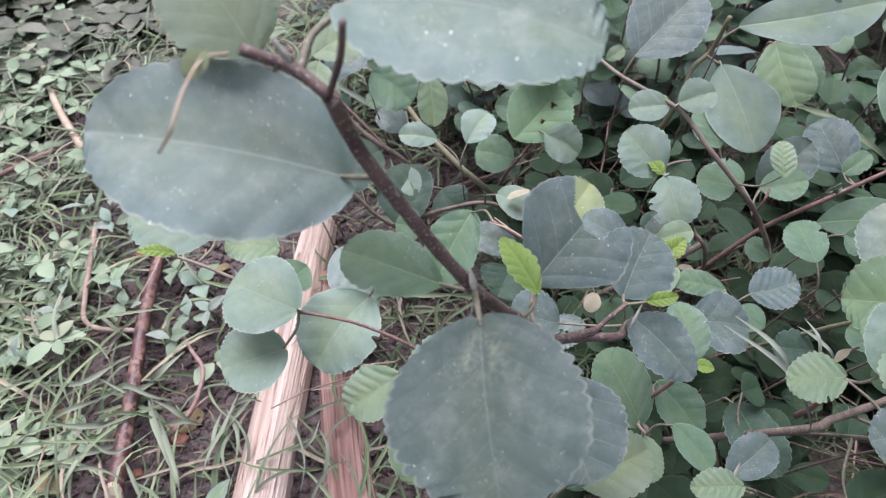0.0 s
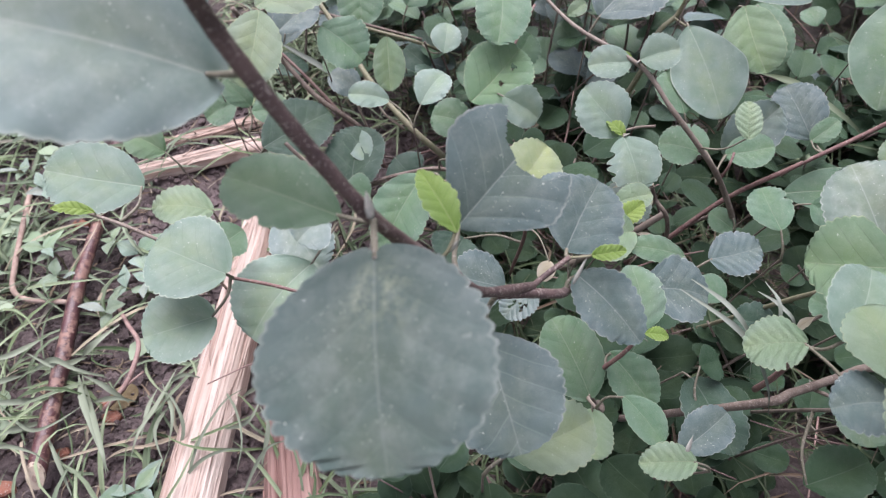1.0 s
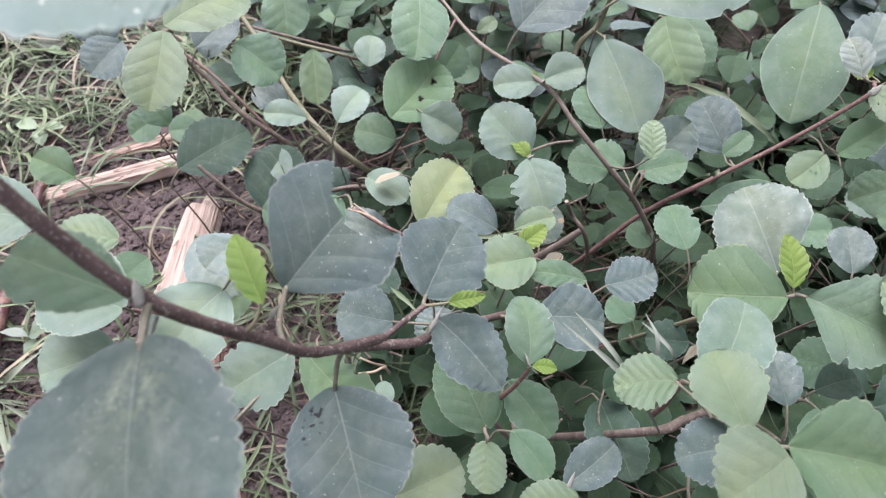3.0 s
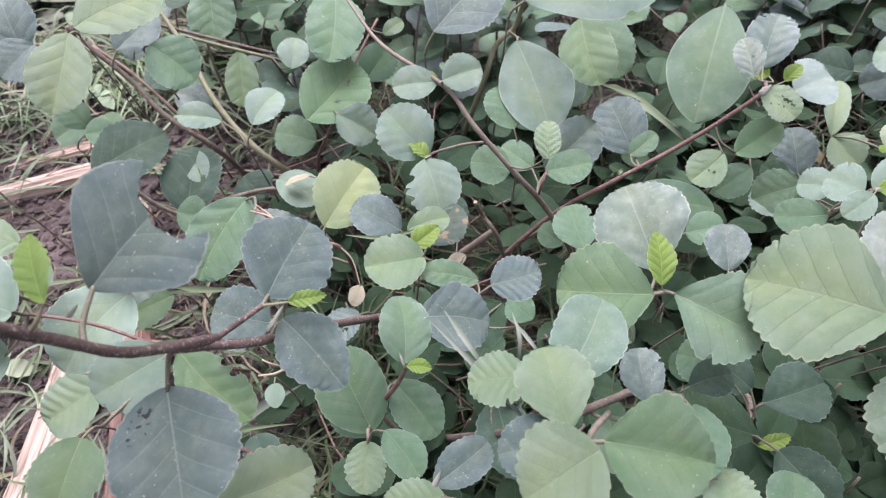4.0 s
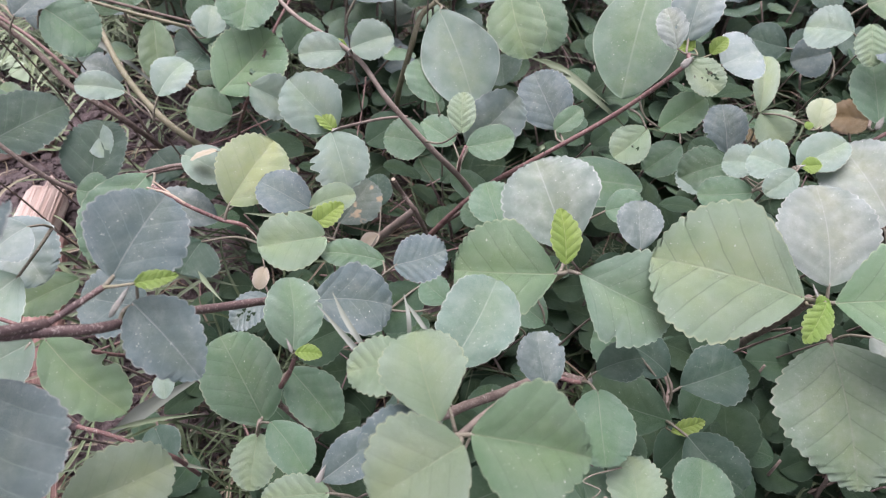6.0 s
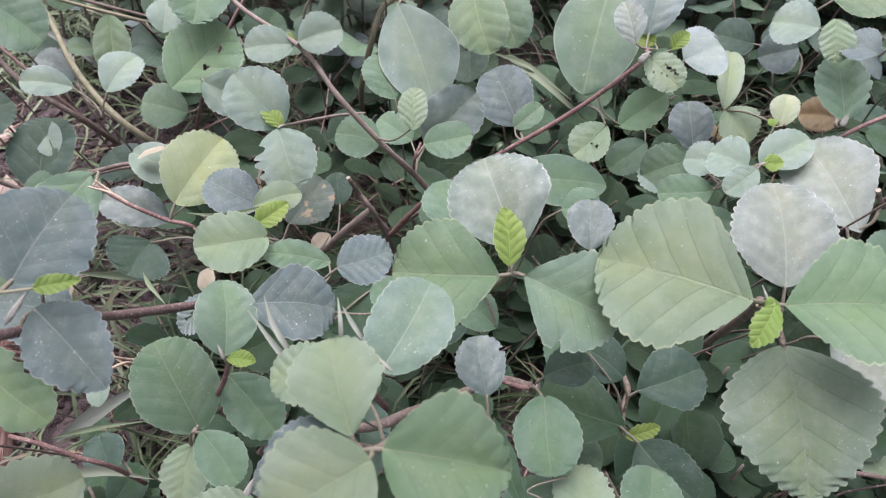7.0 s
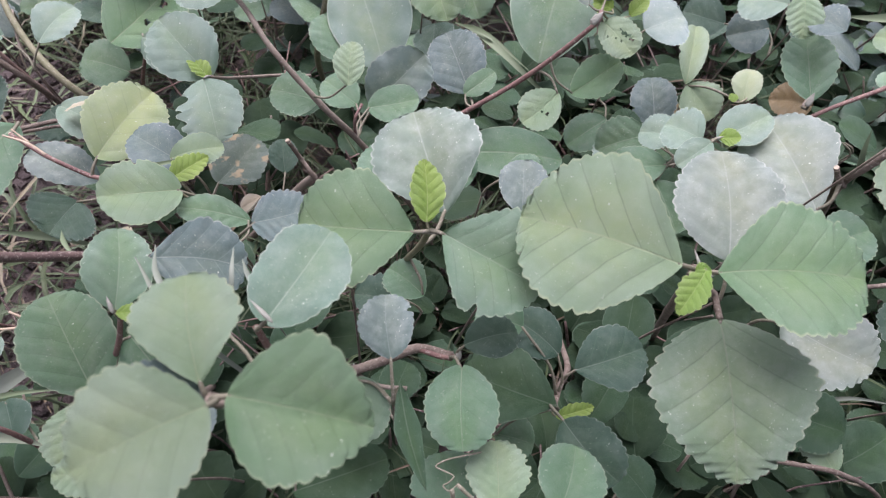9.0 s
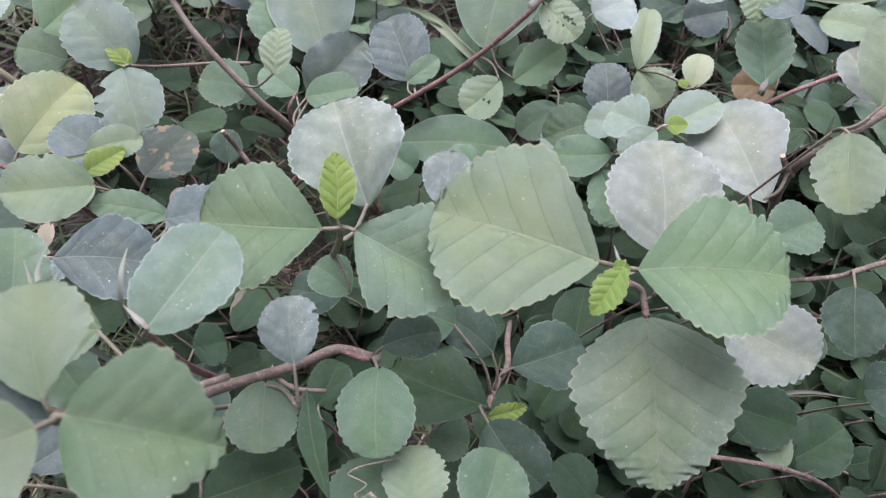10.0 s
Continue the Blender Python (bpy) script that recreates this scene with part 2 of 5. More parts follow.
BARK = {
    "brown": bark_material("brown_bark", (0.060, 0.036, 0.035), (0.115, 0.074, 0.068)),
    "red": bark_material("red_twig", (0.118, 0.058, 0.056), (0.185, 0.105, 0.092)),
    "tan": bark_material("tan_twig", (0.14, 0.108, 0.088), (0.215, 0.175, 0.145)),
    "olive": bark_material("olive_stem", (0.14, 0.14, 0.078), (0.20, 0.185, 0.12)),
    "bark": bark_material("rough_bark", (0.10, 0.072, 0.060), (0.185, 0.145, 0.122), 0.85, 1.0),
    "petiole": bark_material("downy_petiole", (0.115, 0.108, 0.075), (0.165, 0.15, 0.112)),
    "cut": bark_material("cut_wood", (0.36, 0.29, 0.225), (0.46, 0.38, 0.30)),
    "wool": bark_material("woolly_bud", (0.21, 0.21, 0.185), (0.29, 0.29, 0.26), 0.95, 1.0),
    "stick": peeling_bark("dark_red_stick", (0.046, 0.018, 0.021), (0.20, 0.095, 0.075), (0.34, 0.23, 0.18)),
    "pink": bark_material("pinkish_twig", (0.19, 0.11, 0.10), (0.29, 0.19, 0.17)),
    "husk": bark_material("dry_husk", (0.24, 0.165, 0.135), (0.36, 0.27, 0.225), 0.85, 1.0),
    "straw": bark_material("dry_straw", (0.30, 0.225, 0.165), (0.42, 0.335, 0.255)),
}


def soil_material():
    m, t, bsdf = nodes_of("damp_soil")
    a = range_node(t, noise_node(t, 14.0, 5.0, 0.65), 0.35, 0.68)
    base = mix_node(t, a, (0.052, 0.039, 0.040), (0.172, 0.128, 0.128))
    b = range_node(t, noise_node(t, 160.0, 4.0, 0.7), 0.5, 0.72)
    base = mix_node(t, math_node(t, "MULTIPLY", b, 0.6), base, (0.22, 0.17, 0.168))
    tc = t.nodes.new("ShaderNodeTexCoord")
    far = t.nodes.new("ShaderNodeVectorMath")
    far.operation = "LENGTH"
    t.links.new(tc.outputs["Object"], far.inputs[0])
    turf = math_node(t, "MULTIPLY", range_node(t, far.outputs["Value"], 0.85, 1.3), range_node(t, noise_node(t, 1.3, 4.0), 0.3, 0.5, 0.6, 1.0))
    base = mix_node(t, turf, base, mix_node(t, noise_node(t, 30.0, 5.0, 0.7), (0.030, 0.045, 0.018), (0.11, 0.13, 0.06)))
    t.links.new(base, bsdf.inputs["Base Color"])
    t.links.new(range_node(t, noise_node(t, 40.0), 0.35, 0.65, 0.55, 0.95), bsdf.inputs["Roughness"])
    h = math_node(t, "ADD", noise_node(t, 55.0, 6.0, 0.7), math_node(t, "MULTIPLY", noise_node(t, 320.0, 4.0, 0.7), 0.5))
    t.links.new(bump_node(t, h, 1.0, 0.008), bsdf.inputs["Normal"])
    return m


def blade_material(name, colour, second, third):
    """Grass and small weeds: each island takes a tone of its own."""
    m, t, bsdf = nodes_of(name)
    geo = t.nodes.new("ShaderNodeNewGeometry")
    r = geo.outputs["Random Per Island"]
    base = mix_node(t, r, colour, second)
    dry = range_node(t, math_node(t, "FRACT", math_node(t, "MULTIPLY", r, 17.0)), 0.86, 0.88)
    base = mix_node(t, dry, base, third)
    base = mix_node(t, math_node(t, "MULTIPLY", range_node(t, noise_node(t, 80.0), 0.4, 0.7), 0.3), base, (0.17, 0.19, 0.14))
    t.links.new(base, bsdf.inputs["Base Color"])
    bsdf.inputs["Roughness"].default_value = 0.55
    bsdf.inputs["Specular IOR Level"].default_value = 0.35
    t.links.new(bump_node(t, noise_node(t, 600.0), 0.3, 0.0005), bsdf.inputs["Normal"])
    return m


def wood_material(name, dark, light, groove):
    """Split wood: pale pinkish fibres that run along the piece."""
    m, t, bsdf = nodes_of(name)
    tc = t.nodes.new("ShaderNodeTexCoord")
    mp = t.nodes.new("ShaderNodeMapping")
    mp.inputs["Scale"].default_value = (1.0, 0.035, 1.0)
    t.links.new(tc.outputs["Object"], mp.inputs[0])

    def fibre(scale, detail):
        n = t.nodes.new("ShaderNodeTexNoise")
        n.inputs["Scale"].default_value, n.inputs["Detail"].default_value = scale, detail
        t.links.new(mp.outputs[0], n.inputs["Vector"])
        return n.outputs[0]

    coarse, fine = fibre(160.0, 3.0), fibre(620.0, 3.0)
    base = mix_node(t, range_node(t, coarse, 0.35, 0.65), dark, light)
    base = mix_node(t, range_node(t, fine, 0.56, 0.66, 0.0, 0.75), base, groove)
    t.links.new(base, bsdf.inputs["Base Color"])
    bsdf.inputs["Roughness"].default_value = 0.75
    t.links.new(bump_node(t, math_node(t, "ADD", coarse, math_node(t, "MULTIPLY", fine, 0.6)), 0.9, 0.003), bsdf.inputs["Normal"])
    return m


SOIL = soil_material()
CLAY = bark_material("red_clay", (0.20, 0.075, 0.050), (0.29, 0.125, 0.085), 0.9, 0.8)
WOOD = wood_material("split_wood", (0.36, 0.25, 0.205), (0.57, 0.475, 0.42), (0.20, 0.115, 0.095))
WOOD_RED = wood_material("red_split_wood", (0.20, 0.105, 0.09), (0.36, 0.23, 0.20), (0.12, 0.06, 0.055))
GRASS = blade_material("grass", (0.042, 0.072, 0.026), (0.20, 0.245, 0.165), (0.30, 0.25, 0.19))
GRASS_BRIGHT = blade_material("bright_grass", (0.13, 0.18, 0.085), (0.26, 0.31, 0.20), (0.34, 0.30, 0.22))
# Darker copy of the grass: shade below the bush is in its colour.
GRASS_SHADE = blade_material("painted_shade_grass", (0.022, 0.040, 0.014), (0.066, 0.094, 0.044), (0.12, 0.085, 0.06))
GRASS_WIDE = blade_material("wide_grass", (0.085, 0.125, 0.062), (0.15, 0.19, 0.135), (0.2, 0.19, 0.15))
WEED = blade_material("weed_leaves", (0.10, 0.155, 0.085), (0.23, 0.30, 0.20), (0.21, 0.24, 0.16))
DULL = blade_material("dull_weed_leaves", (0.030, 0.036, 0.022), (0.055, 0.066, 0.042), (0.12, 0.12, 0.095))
LITTER = blade_material("dry_litter", (0.30, 0.23, 0.16), (0.15, 0.10, 0.07), (0.36, 0.31, 0.24))


# ---- helpers for meshes ----
def mesh_from(name, verts, faces, material, smooth=True):
    me = bpy.data.meshes.new(name)
    me.from_pydata([tuple(v) for v in verts], [], faces)
    me.materials.append(material)
    if smooth:
        me.polygons.foreach_set("use_smooth", [True] * len(me.polygons))
    me.update()
    return me


def part(name, me, parent, label="", m=None):
    ob = new(name, me)
    ob.parent = parent
    if m is not None:
        ob.matrix_basis = m
    if label:
        tagged(ob, label=label)
    return ob


def glide(points, steps=6):
    """A smooth line through points (Catmull-Rom)."""
    p = [Vector(q) for q in points]
    p = [p[0] * 2 - p[1]] + p + [p[-1] * 2 - p[-2]]
    out = []
    for i in range(1, len(p) - 2):
        a, b, c, d = p[i - 1], p[i], p[i + 1], p[i + 2]
        for s in range(steps):
            u = s / steps
            out.append(0.5 * ((2 * b) + (c - a) * u + (2 * a - 5 * b + 4 * c - d) * u * u + (3 * b - a - 3 * c + d) * u ** 3))
    return out + [p[-2]]


def tube(points, r0, r1, sides=8, knots=0.0, rnd=None):
    """Vertices and faces of a tapering round stem, with swellings when knots is set."""
    verts, faces, n = [], [], len(points)
    side = None
    for i, q in enumerate(points):
        d = (points[min(i + 1, n - 1)] - points[max(i - 1, 0)]).normalized()
        side = d.orthogonal() if side is None else side - d * side.dot(d)
        side.normalize()
        up = d.cross(side)
        r = r0 + (r1 - r0) * i / (n - 1)
        if knots:
            r *= 1 + knots * (0.5 - rnd.random()) + (0.35 * knots if i % 6 == 0 else 0)
        for k in range(sides):
            a = 2 * math.pi * k / sides
            verts.append(q + (side * math.cos(a) + up * math.sin(a)) * r)
    for i in range(n - 1):
        for k in range(sides):
            a, b = i * sides + k, i * sides + (k + 1) % sides
            faces.append((a, b, b + sides, a + sides))
    faces.append(tuple(reversed(range(sides))))
    faces.append(tuple(range((n - 1) * sides, n * sides)))
    return verts, faces


def blade_mesh(name, length, width, material, shape="round", seed=0, rows=78, cols=8, bite=0, hole=0, crease=None):
    """A leaf blade from its stalk end (origin) along +y, with scalloped edge, fold, quilting and bites."""
    rnd = random.Random(seed)
    fold = crease if crease is not None else {"round": 0.24, "entire": 0.10, "young": 0.42, "crinkle": 0.16, "lance": 0.22, "fold": 0.9, "wedge": 0.26, "rhomb": 0.2, "disc": 0.2}[shape] + rnd.uniform(-0.09, 0.10)
    arch = rnd.uniform(0.02, 0.09) * (1.6 if shape in ("lance", "young") else 1)
    quilt = {"round": 0.011, "entire": 0.004, "young": 0.030, "crinkle": 0.028, "lance": 0.004, "fold": 0.012, "wedge": 0.013, "rhomb": 0.011, "disc": 0.010}[shape] * rnd.uniform(0.6, 1.3)
    teeth = {"round": 0.042, "entire": 0.0, "young": 0.09, "crinkle": 0.055, "lance": 0.006, "fold": 0.04, "wedge": 0.040, "rhomb": 0.048, "disc": 0.034}[shape] * rnd.uniform(0.75, 1.2) * (0.3 if bite == 1 else 1) * min(1, 0.040 / max(width, 0.001)) ** 0.4
    # where the blade is widest, and how it swells from the stalk and closes to the tip
    peak, rise, rise_e, fall, fall_e = {
        "round": (0.50, 1.75, 0.66, 2.3, 0.52), "wedge": (0.50, 1.25, 0.84, 2.4, 0.55), "rhomb": (0.42, 1.55, 0.70, 1.6, 0.70),
        "disc": (0.50, 2.0, 0.52, 2.2, 0.50), "entire": (0.55, 1.6, 0.72, 1.9, 0.60), "young": (0.45, 1.6, 0.70, 1.7, 0.70),
        "crinkle": (0.48, 1.9, 0.56, 2.1, 0.52), "lance": (0.40, 1.3, 0.90, 1.3, 0.95), "fold": (0.5, 1.8, 0.62, 2.0, 0.55)}[shape]
    peak, rise_e, fall_e = peak + rnd.uniform(-0.05, 0.05), rise_e + rnd.uniform(-0.05, 0.05), fall_e + rnd.uniform(-0.04, 0.05)
    count = 10 if shape == "young" else 14 if width < 0.035 else 18 if width < 0.045 else 21
    ripple, ph = rnd.uniform(0.006, 0.02), rnd.uniform(0, 6.28)
    bend = rnd.uniform(-0.04, 0.04)
    bold = [[rnd.uniform(0.55, 1.3) for _ in range(count + 2)] for _ in range(2)]
    drift, slow = rnd.uniform(0.006, 0.016), rnd.uniform(0, 6.28)
    if hole or bite == 1:
        rows, cols = 156, 18
    verts, uvs, plan, faces = [], [], [], []
    k_vein, o_vein = (1.0 if shape in ("young", "crinkle") else rnd.uniform(0.70, 0.92)), rnd.uniform(0.0, 0.10)
    bites = []
    if bite == 2:
        bites = [(-1, 0.42, 0.05, 0.30), (-1, 0.55, 0.05, 0.38), (1, 0.75, 0.04, 0.2)]
    elif bite == 3:
        bites = [(1, 0.30, 0.07, 0.36), (1, 0.47, 0.03, 0.16), (1, 0.64, 0.05, 0.24)]
    elif seed % 5 == 0 and not bite:
        bites = [(rnd.choice((-1, 1)), rnd.uniform(0.3, 0.8), 0.035, rnd.uniform(0.1, 0.3))]
    for i in range(rows + 1):
        arc = i / rows
        v = 0.5 - 0.5 * math.cos(math.pi * arc)
        s = 0.004 + 0.994 * v
        f = (1 - (1 - s / peak) ** rise) ** rise_e if s < peak else (1 - ((s - peak) / (1 - peak)) ** fall) ** fall_e
        for j in range(-cols, cols + 1):
            u = j / cols
            sign = 1 if j > 0 else -1
            beat = count * (arc + drift * math.sin(11 * arc + slow + sign)) + (0.13 if sign > 0 else 0)
            scallop = teeth * bold[sign > 0][max(0, int(beat))] * (abs(math.sin(math.pi * beat)) ** 0.7 - 0.5) * 2 * min(1, arc * 6, 0.25 + (1 - arc) * 7)
            w = f * (1 + scallop)
            w *= 1 + 0.03 * math.sin(7 * v + ph + sign)
            for bs, bv, bw, deep in bites:
                if bs == sign and j and abs(v - bv) < bw:
                    w *= 1 - deep * math.sqrt(1 - ((v - bv) / bw) ** 2) * (0.9 + 0.1 * math.sin(40 * v))
            x = u * w * width / 2
            y = v * length + scallop * width * 0.42 * abs(u) * max(0, -math.cos(math.pi * arc))
            # the stalk end is notched a little, the sides reach back
            y -= 0.035 * length * min(1, abs(u) * 1.6) * max(0, 1 - v * 7) if shape in ("disc", "crinkle") else 0
            a = abs(x)
            z = arch * length * 4 * v * (1 - v) + fold * a * (1 - 0.55 * a / (width / 2 + 1e-9))
            px, py = a / length * k_vein, y / length * k_vein + o_vein
            slant = py - 0.95 * px + 0.6 * px * px + (0.035 if x > 0 else 0.0)
            z += quilt * length * (abs(math.sin(math.pi * slant / 0.165)) ** 0.8 - 0.6) * min(1, abs(u) * 3) * (1.0 - 0.45 * abs(u))
            z += ripple * length * (math.sin(9 * v + ph + 2 * sign) + 0.5 * math.sin(23 * v + 3 * ph - sign) * u * u) * u * u
            plan.append((x / length * k_vein, py))
            x += bend * length * math.sin(math.pi * v)
            verts.append((x, y, z))
            uvs.append((u, v))
    n = 2 * cols + 1
    holes = [(rnd.uniform(-0.5, 0.5), rnd.uniform(0.35, 0.8), rnd.uniform(0.022, 0.05)) for _ in range(2 if hole == 1 else 9 if hole else 0)]
    for i in range(rows):
        for j in range(2 * cols):
            u, v = (j + 0.5) / cols - 1, 0.5 - 0.5 * math.cos(math.pi * (i + 0.5) / rows)
            if any((u - a) ** 2 * 0.25 + (v - b) ** 2 < c * c * (1 + 0.5 * math.sin(5 * math.atan2(v - b, u - a))) for a, b, c in holes):
                continue
            k = i * n + j
            if bite == 1 and (verts[k][0] / length - 0.05) ** 2 + (verts[k][1] / length - 0.97) ** 2 < 0.36 ** 2 * (1 + 0.10 * math.sin(11 * plan[k][0]) + 0.05 * math.sin(37 * plan[k][0])):
                continue
            faces.append((k, k + 1, k + n + 1, k + n))
    me = mesh_from(name, verts, faces, material)
    layer = me.uv_layers.new(name="blade")
    idx = np.zeros(len(me.loops), dtype=np.int32)
    me.loops.foreach_get("vertex_index", idx)
    layer.data.foreach_set("uv", np.array(uvs, dtype=np.float32)[idx].ravel())
    layer = me.uv_layers.new(name="plan")
    layer.data.foreach_set("uv", np.array(plan, dtype=np.float32)[idx].ravel())
    # veins show more on larger blades
    vein = me.attributes.new("vein", "FLOAT", "POINT")
    vein.data.foreach_set("value", [1.0 if shape == "young" else min(1.0, max(0.22, (width - 0.016) / 0.028)) * rnd.uniform(0.7, 1.0) * (0.25 if shape == "entire" else 1.0)] * len(me.vertices))
    return me


def blade_pose(base, tip, roll):
    """Stands a blade at base, pointing to tip, turned by roll degrees about that line from facing up."""
    along = (tip - base).normalized()
    up = (Vector((0, 0, 1)) - along * along.z).normalized()
    up = Matrix.Rotation(radians(roll), 3, along) @ up
    right = along.cross(up)
    m = Matrix((right, along, up)).transposed().to_4x4()
    m.translation = base
    return m


# ---- the ground ----
def ground_height(x, y):
    return 0.012 * noise.noise(Vector((x * 5, y * 5, 0.3))) + 0.007 * noise.noise(Vector((x * 19, y * 19, 4.0))) + 0.003 * noise.noise(Vector((x * 60, y * 60, 9.0)))


def spaced(lo, hi, fine_lo, fine_hi, step):
    inner = list(np.arange(fine_lo, fine_hi + 1e-6, step))
    out, d = [], step
    a, b = fine_lo, fine_hi
    left, right = [], []
    while a > lo:
        d *= 1.35
        a -= d
        left.append(max(a, lo))
    d = step
    while b < hi:
        d *= 1.35
        b += d
        right.append(min(b, hi))
    return left[::-1] + inner + right


def build_ground():
    xs, ys = spaced(-300, 300, -0.8, 1.1, 0.012), spaced(-300, 300, 0.0, 1.3, 0.012)
    verts = [(x, y, ground_height(x, y) if abs(x) < 3 and abs(y) < 3 else 0.0) for y in ys for x in xs]
    n = len(xs)
    faces = [(j * n + i, j * n + i + 1, (j + 1) * n + i + 1, (j + 1) * n + i) for j in range(len(ys) - 1) for i in range(n - 1)]
    ob = new("ground", mesh_from("ground", verts, faces, SOIL))
    tagged(ob, "damp brown soil with crumbs, under grass and bush", "ground", kind="structure")


build_ground()


# ---- split wood, sticks and straw on the ground ----
def split_log(points, w0, w1, thick, label, seed, wood=None):
    """A rough split length of wood: flat torn face up, angular section, frayed ends."""
    rnd = random.Random(seed)
    line = glide([Vector(p) / 1000 for p in points], 8)
    length = (line[-1] - line[0]).length
    d = (line[-1] - line[0]).normalized()
    right = d.cross(Vector((0, 0, 1))).normalized()
    prof = [(-1.0, 0.0), (-0.93, 0.55), (-0.62, 0.86), (-0.35, 1.0), (-0.08, 0.86), (0.2, 0.97), (0.48, 0.80), (0.78, 0.70), (0.96, 0.3), (1.0, -0.1), (0.5, -0.5), (-0.5, -0.5)]
    jit = [rnd.uniform(-0.06, 0.06) for _ in prof]
    verts, faces = [], []
    n, k = len(line), len(prof)
    for i, q in enumerate(line):
        s = i / (n - 1)
        w = (w0 + (w1 - w0) * s) / 2000
        for j, (a, b) in enumerate(prof):
            e = jit[j] * math.sin(5 * s + j)
            fray = rnd.uniform(-0.012, 0.012) if i in (0, n - 1) else 0
            v = q - line[0] + right * (a + e) * w + Vector((0, 0, 1)) * (b + e * 0.8) * thick / 1000 + d * fray
            verts.append((v.dot(right), v.dot(d), v.z))
    for i in range(n - 1):
        for j in range(k):
            a, b = i * k + j, i * k + (j + 1) % k
            faces.append((a, a + k, b + k, b))
    faces += [tuple(range(k)), tuple(reversed(range((n - 1) * k, n * k)))]
    ob = new("split_log", mesh_from("split_log", verts, faces, wood or WOOD, False))
    m = Matrix((right, d, Vector((0, 0, 1)))).transposed().to_4x4()
    m.translation = line[0]
    ob.matrix_basis = m
    tagged(ob, label, "wood", "split wood on the ground")
    # torn splinters standing off the face
    for _ in range(11):
        s = rnd.random()
        w = (w0 + (w1 - w0) * s) / 2000
        x, y = rnd.choice((-1, 1)) * w * rnd.uniform(0.3, 0.98), s * length
        z = thick / 1000 * rnd.uniform(0.7, 1.0)
        l = rnd.uniform(0.015, 0.05)
        a = [Vector((x, y, z)), Vector((x + rnd.uniform(-.004, .004), y + l / 2, z + rnd.uniform(0.001, 0.004))), Vector((x + rnd.uniform(-.008, .008), y + l, z + rnd.uniform(-0.001, 0.005)))]
        v, f = tube(a, 0.0008, 0.0003, 4)
        part("splinter", mesh_from("splinter", v, f, wood or WOOD), ob)


split_log([(-119, 480, 6), (-127, 341, 8), (-134, 170, 8)], 34, 46, 22, "pale pinkish split wood with torn fibres lying in grass", 3)
split_log([(-104, 420, 4), (-84, 300, 5), (-58, 170, 5)], 22, 44, 18, "reddish split wood half beside a paler one, in grass", 4, WOOD_RED)
split_log([(-290, 508, 4), (-215, 532, 6), (-140, 556, 5)], 20, 24, 12, "fibrous pale split wood lying on bare soil", 5)
split_log([(-262, 560, 3), (-205, 580, 4), (-150, 600, 4)], 14, 16, 8, "thin fibrous wood splinter lying on bare soil", 6)


def lying_stick(name, points, r0, r1, tone, label, category="stick", cut=False):
    line = glide([Vector(p) / 1000 for p in points], 6)
    v, f = tube(line, r0 / 1000, r1 / 1000, 10, 0.08, random.Random(len(points)))
    d = (line[-1] - line[-2]).normalized()

    def slant(ring):
        """A slanting cut: the upper side ends earlier than the lower."""
        return [q - d * (q.z - line[-1].z) * 1.0 for q in ring]

    if cut:
        v[-10:] = slant(v[-10:])
    ob = new(name, mesh_from(name, v, f, BARK[tone]))
    tagged(ob, label, category)
    if cut:
        v, f = tube([line[-1] - d * 0.0015, line[-1] + d * 0.001], r1 / 1000 * 1.06, r1 / 1000 * 0.97, 12)
        face = part("cut_end", mesh_from("cut_end", slant(v), f, BARK["cut"], False), ob, "pale slanting cut end")
        v, f = tube([line[-1], line[-1] + d * 0.0018], r1 / 1000 * 0.33, r1 / 1000 * 0.3, 8)
        part("pith", mesh_from("pith", slant(v), f, BARK["husk"], False), face, "brown pith in the cut end")


lying_stick("stick", [(-301, 609, 18), (-279, 483, 20), (-272, 418, 22), (-267, 366, 24), (-255, 290, 24), (-243, 202, 24)], 5.0, 6.6, "stick", "dark red-brown stick with a pale cut end on grass", cut=True)
lying_stick("twig", [(-229, 348, 20), (-213, 327, 24), (-198, 308, 26), (-197, 288, 24), (-202, 271, 20), (-215, 256, 14)], 1.6, 2.2, "pink", "thin curved pale red twig lying on soil", "twig")
lying_stick("twig", [(-202, 271, 20), (-189, 284, 22)], 1.1, 0.7, "pink", "short side twig of a pale red twig on soil", "twig")
lying_stick("straw", [(-545, 810, 16), (-480, 700, 20), (-413, 609, 16)], 3.5, 5.0, "straw", "flattened dry straw stalk lying in grass", "straw")
lying_stick("straw", [(-356, 490, 20), (-342, 436, 24), (-332, 393, 24), (-326, 368, 20), (-307, 357, 20), (-267, 352, 22)], 2.6, 2.2, "husk", "bent flattened dry stalk lying on soil", "straw")
lying_stick("straw", [(-520, 560, 16), (-480, 590, 18), (-450, 615, 16)], 3.0, 3.6, "red", "short reddish dry stalk lying in grass", "straw")


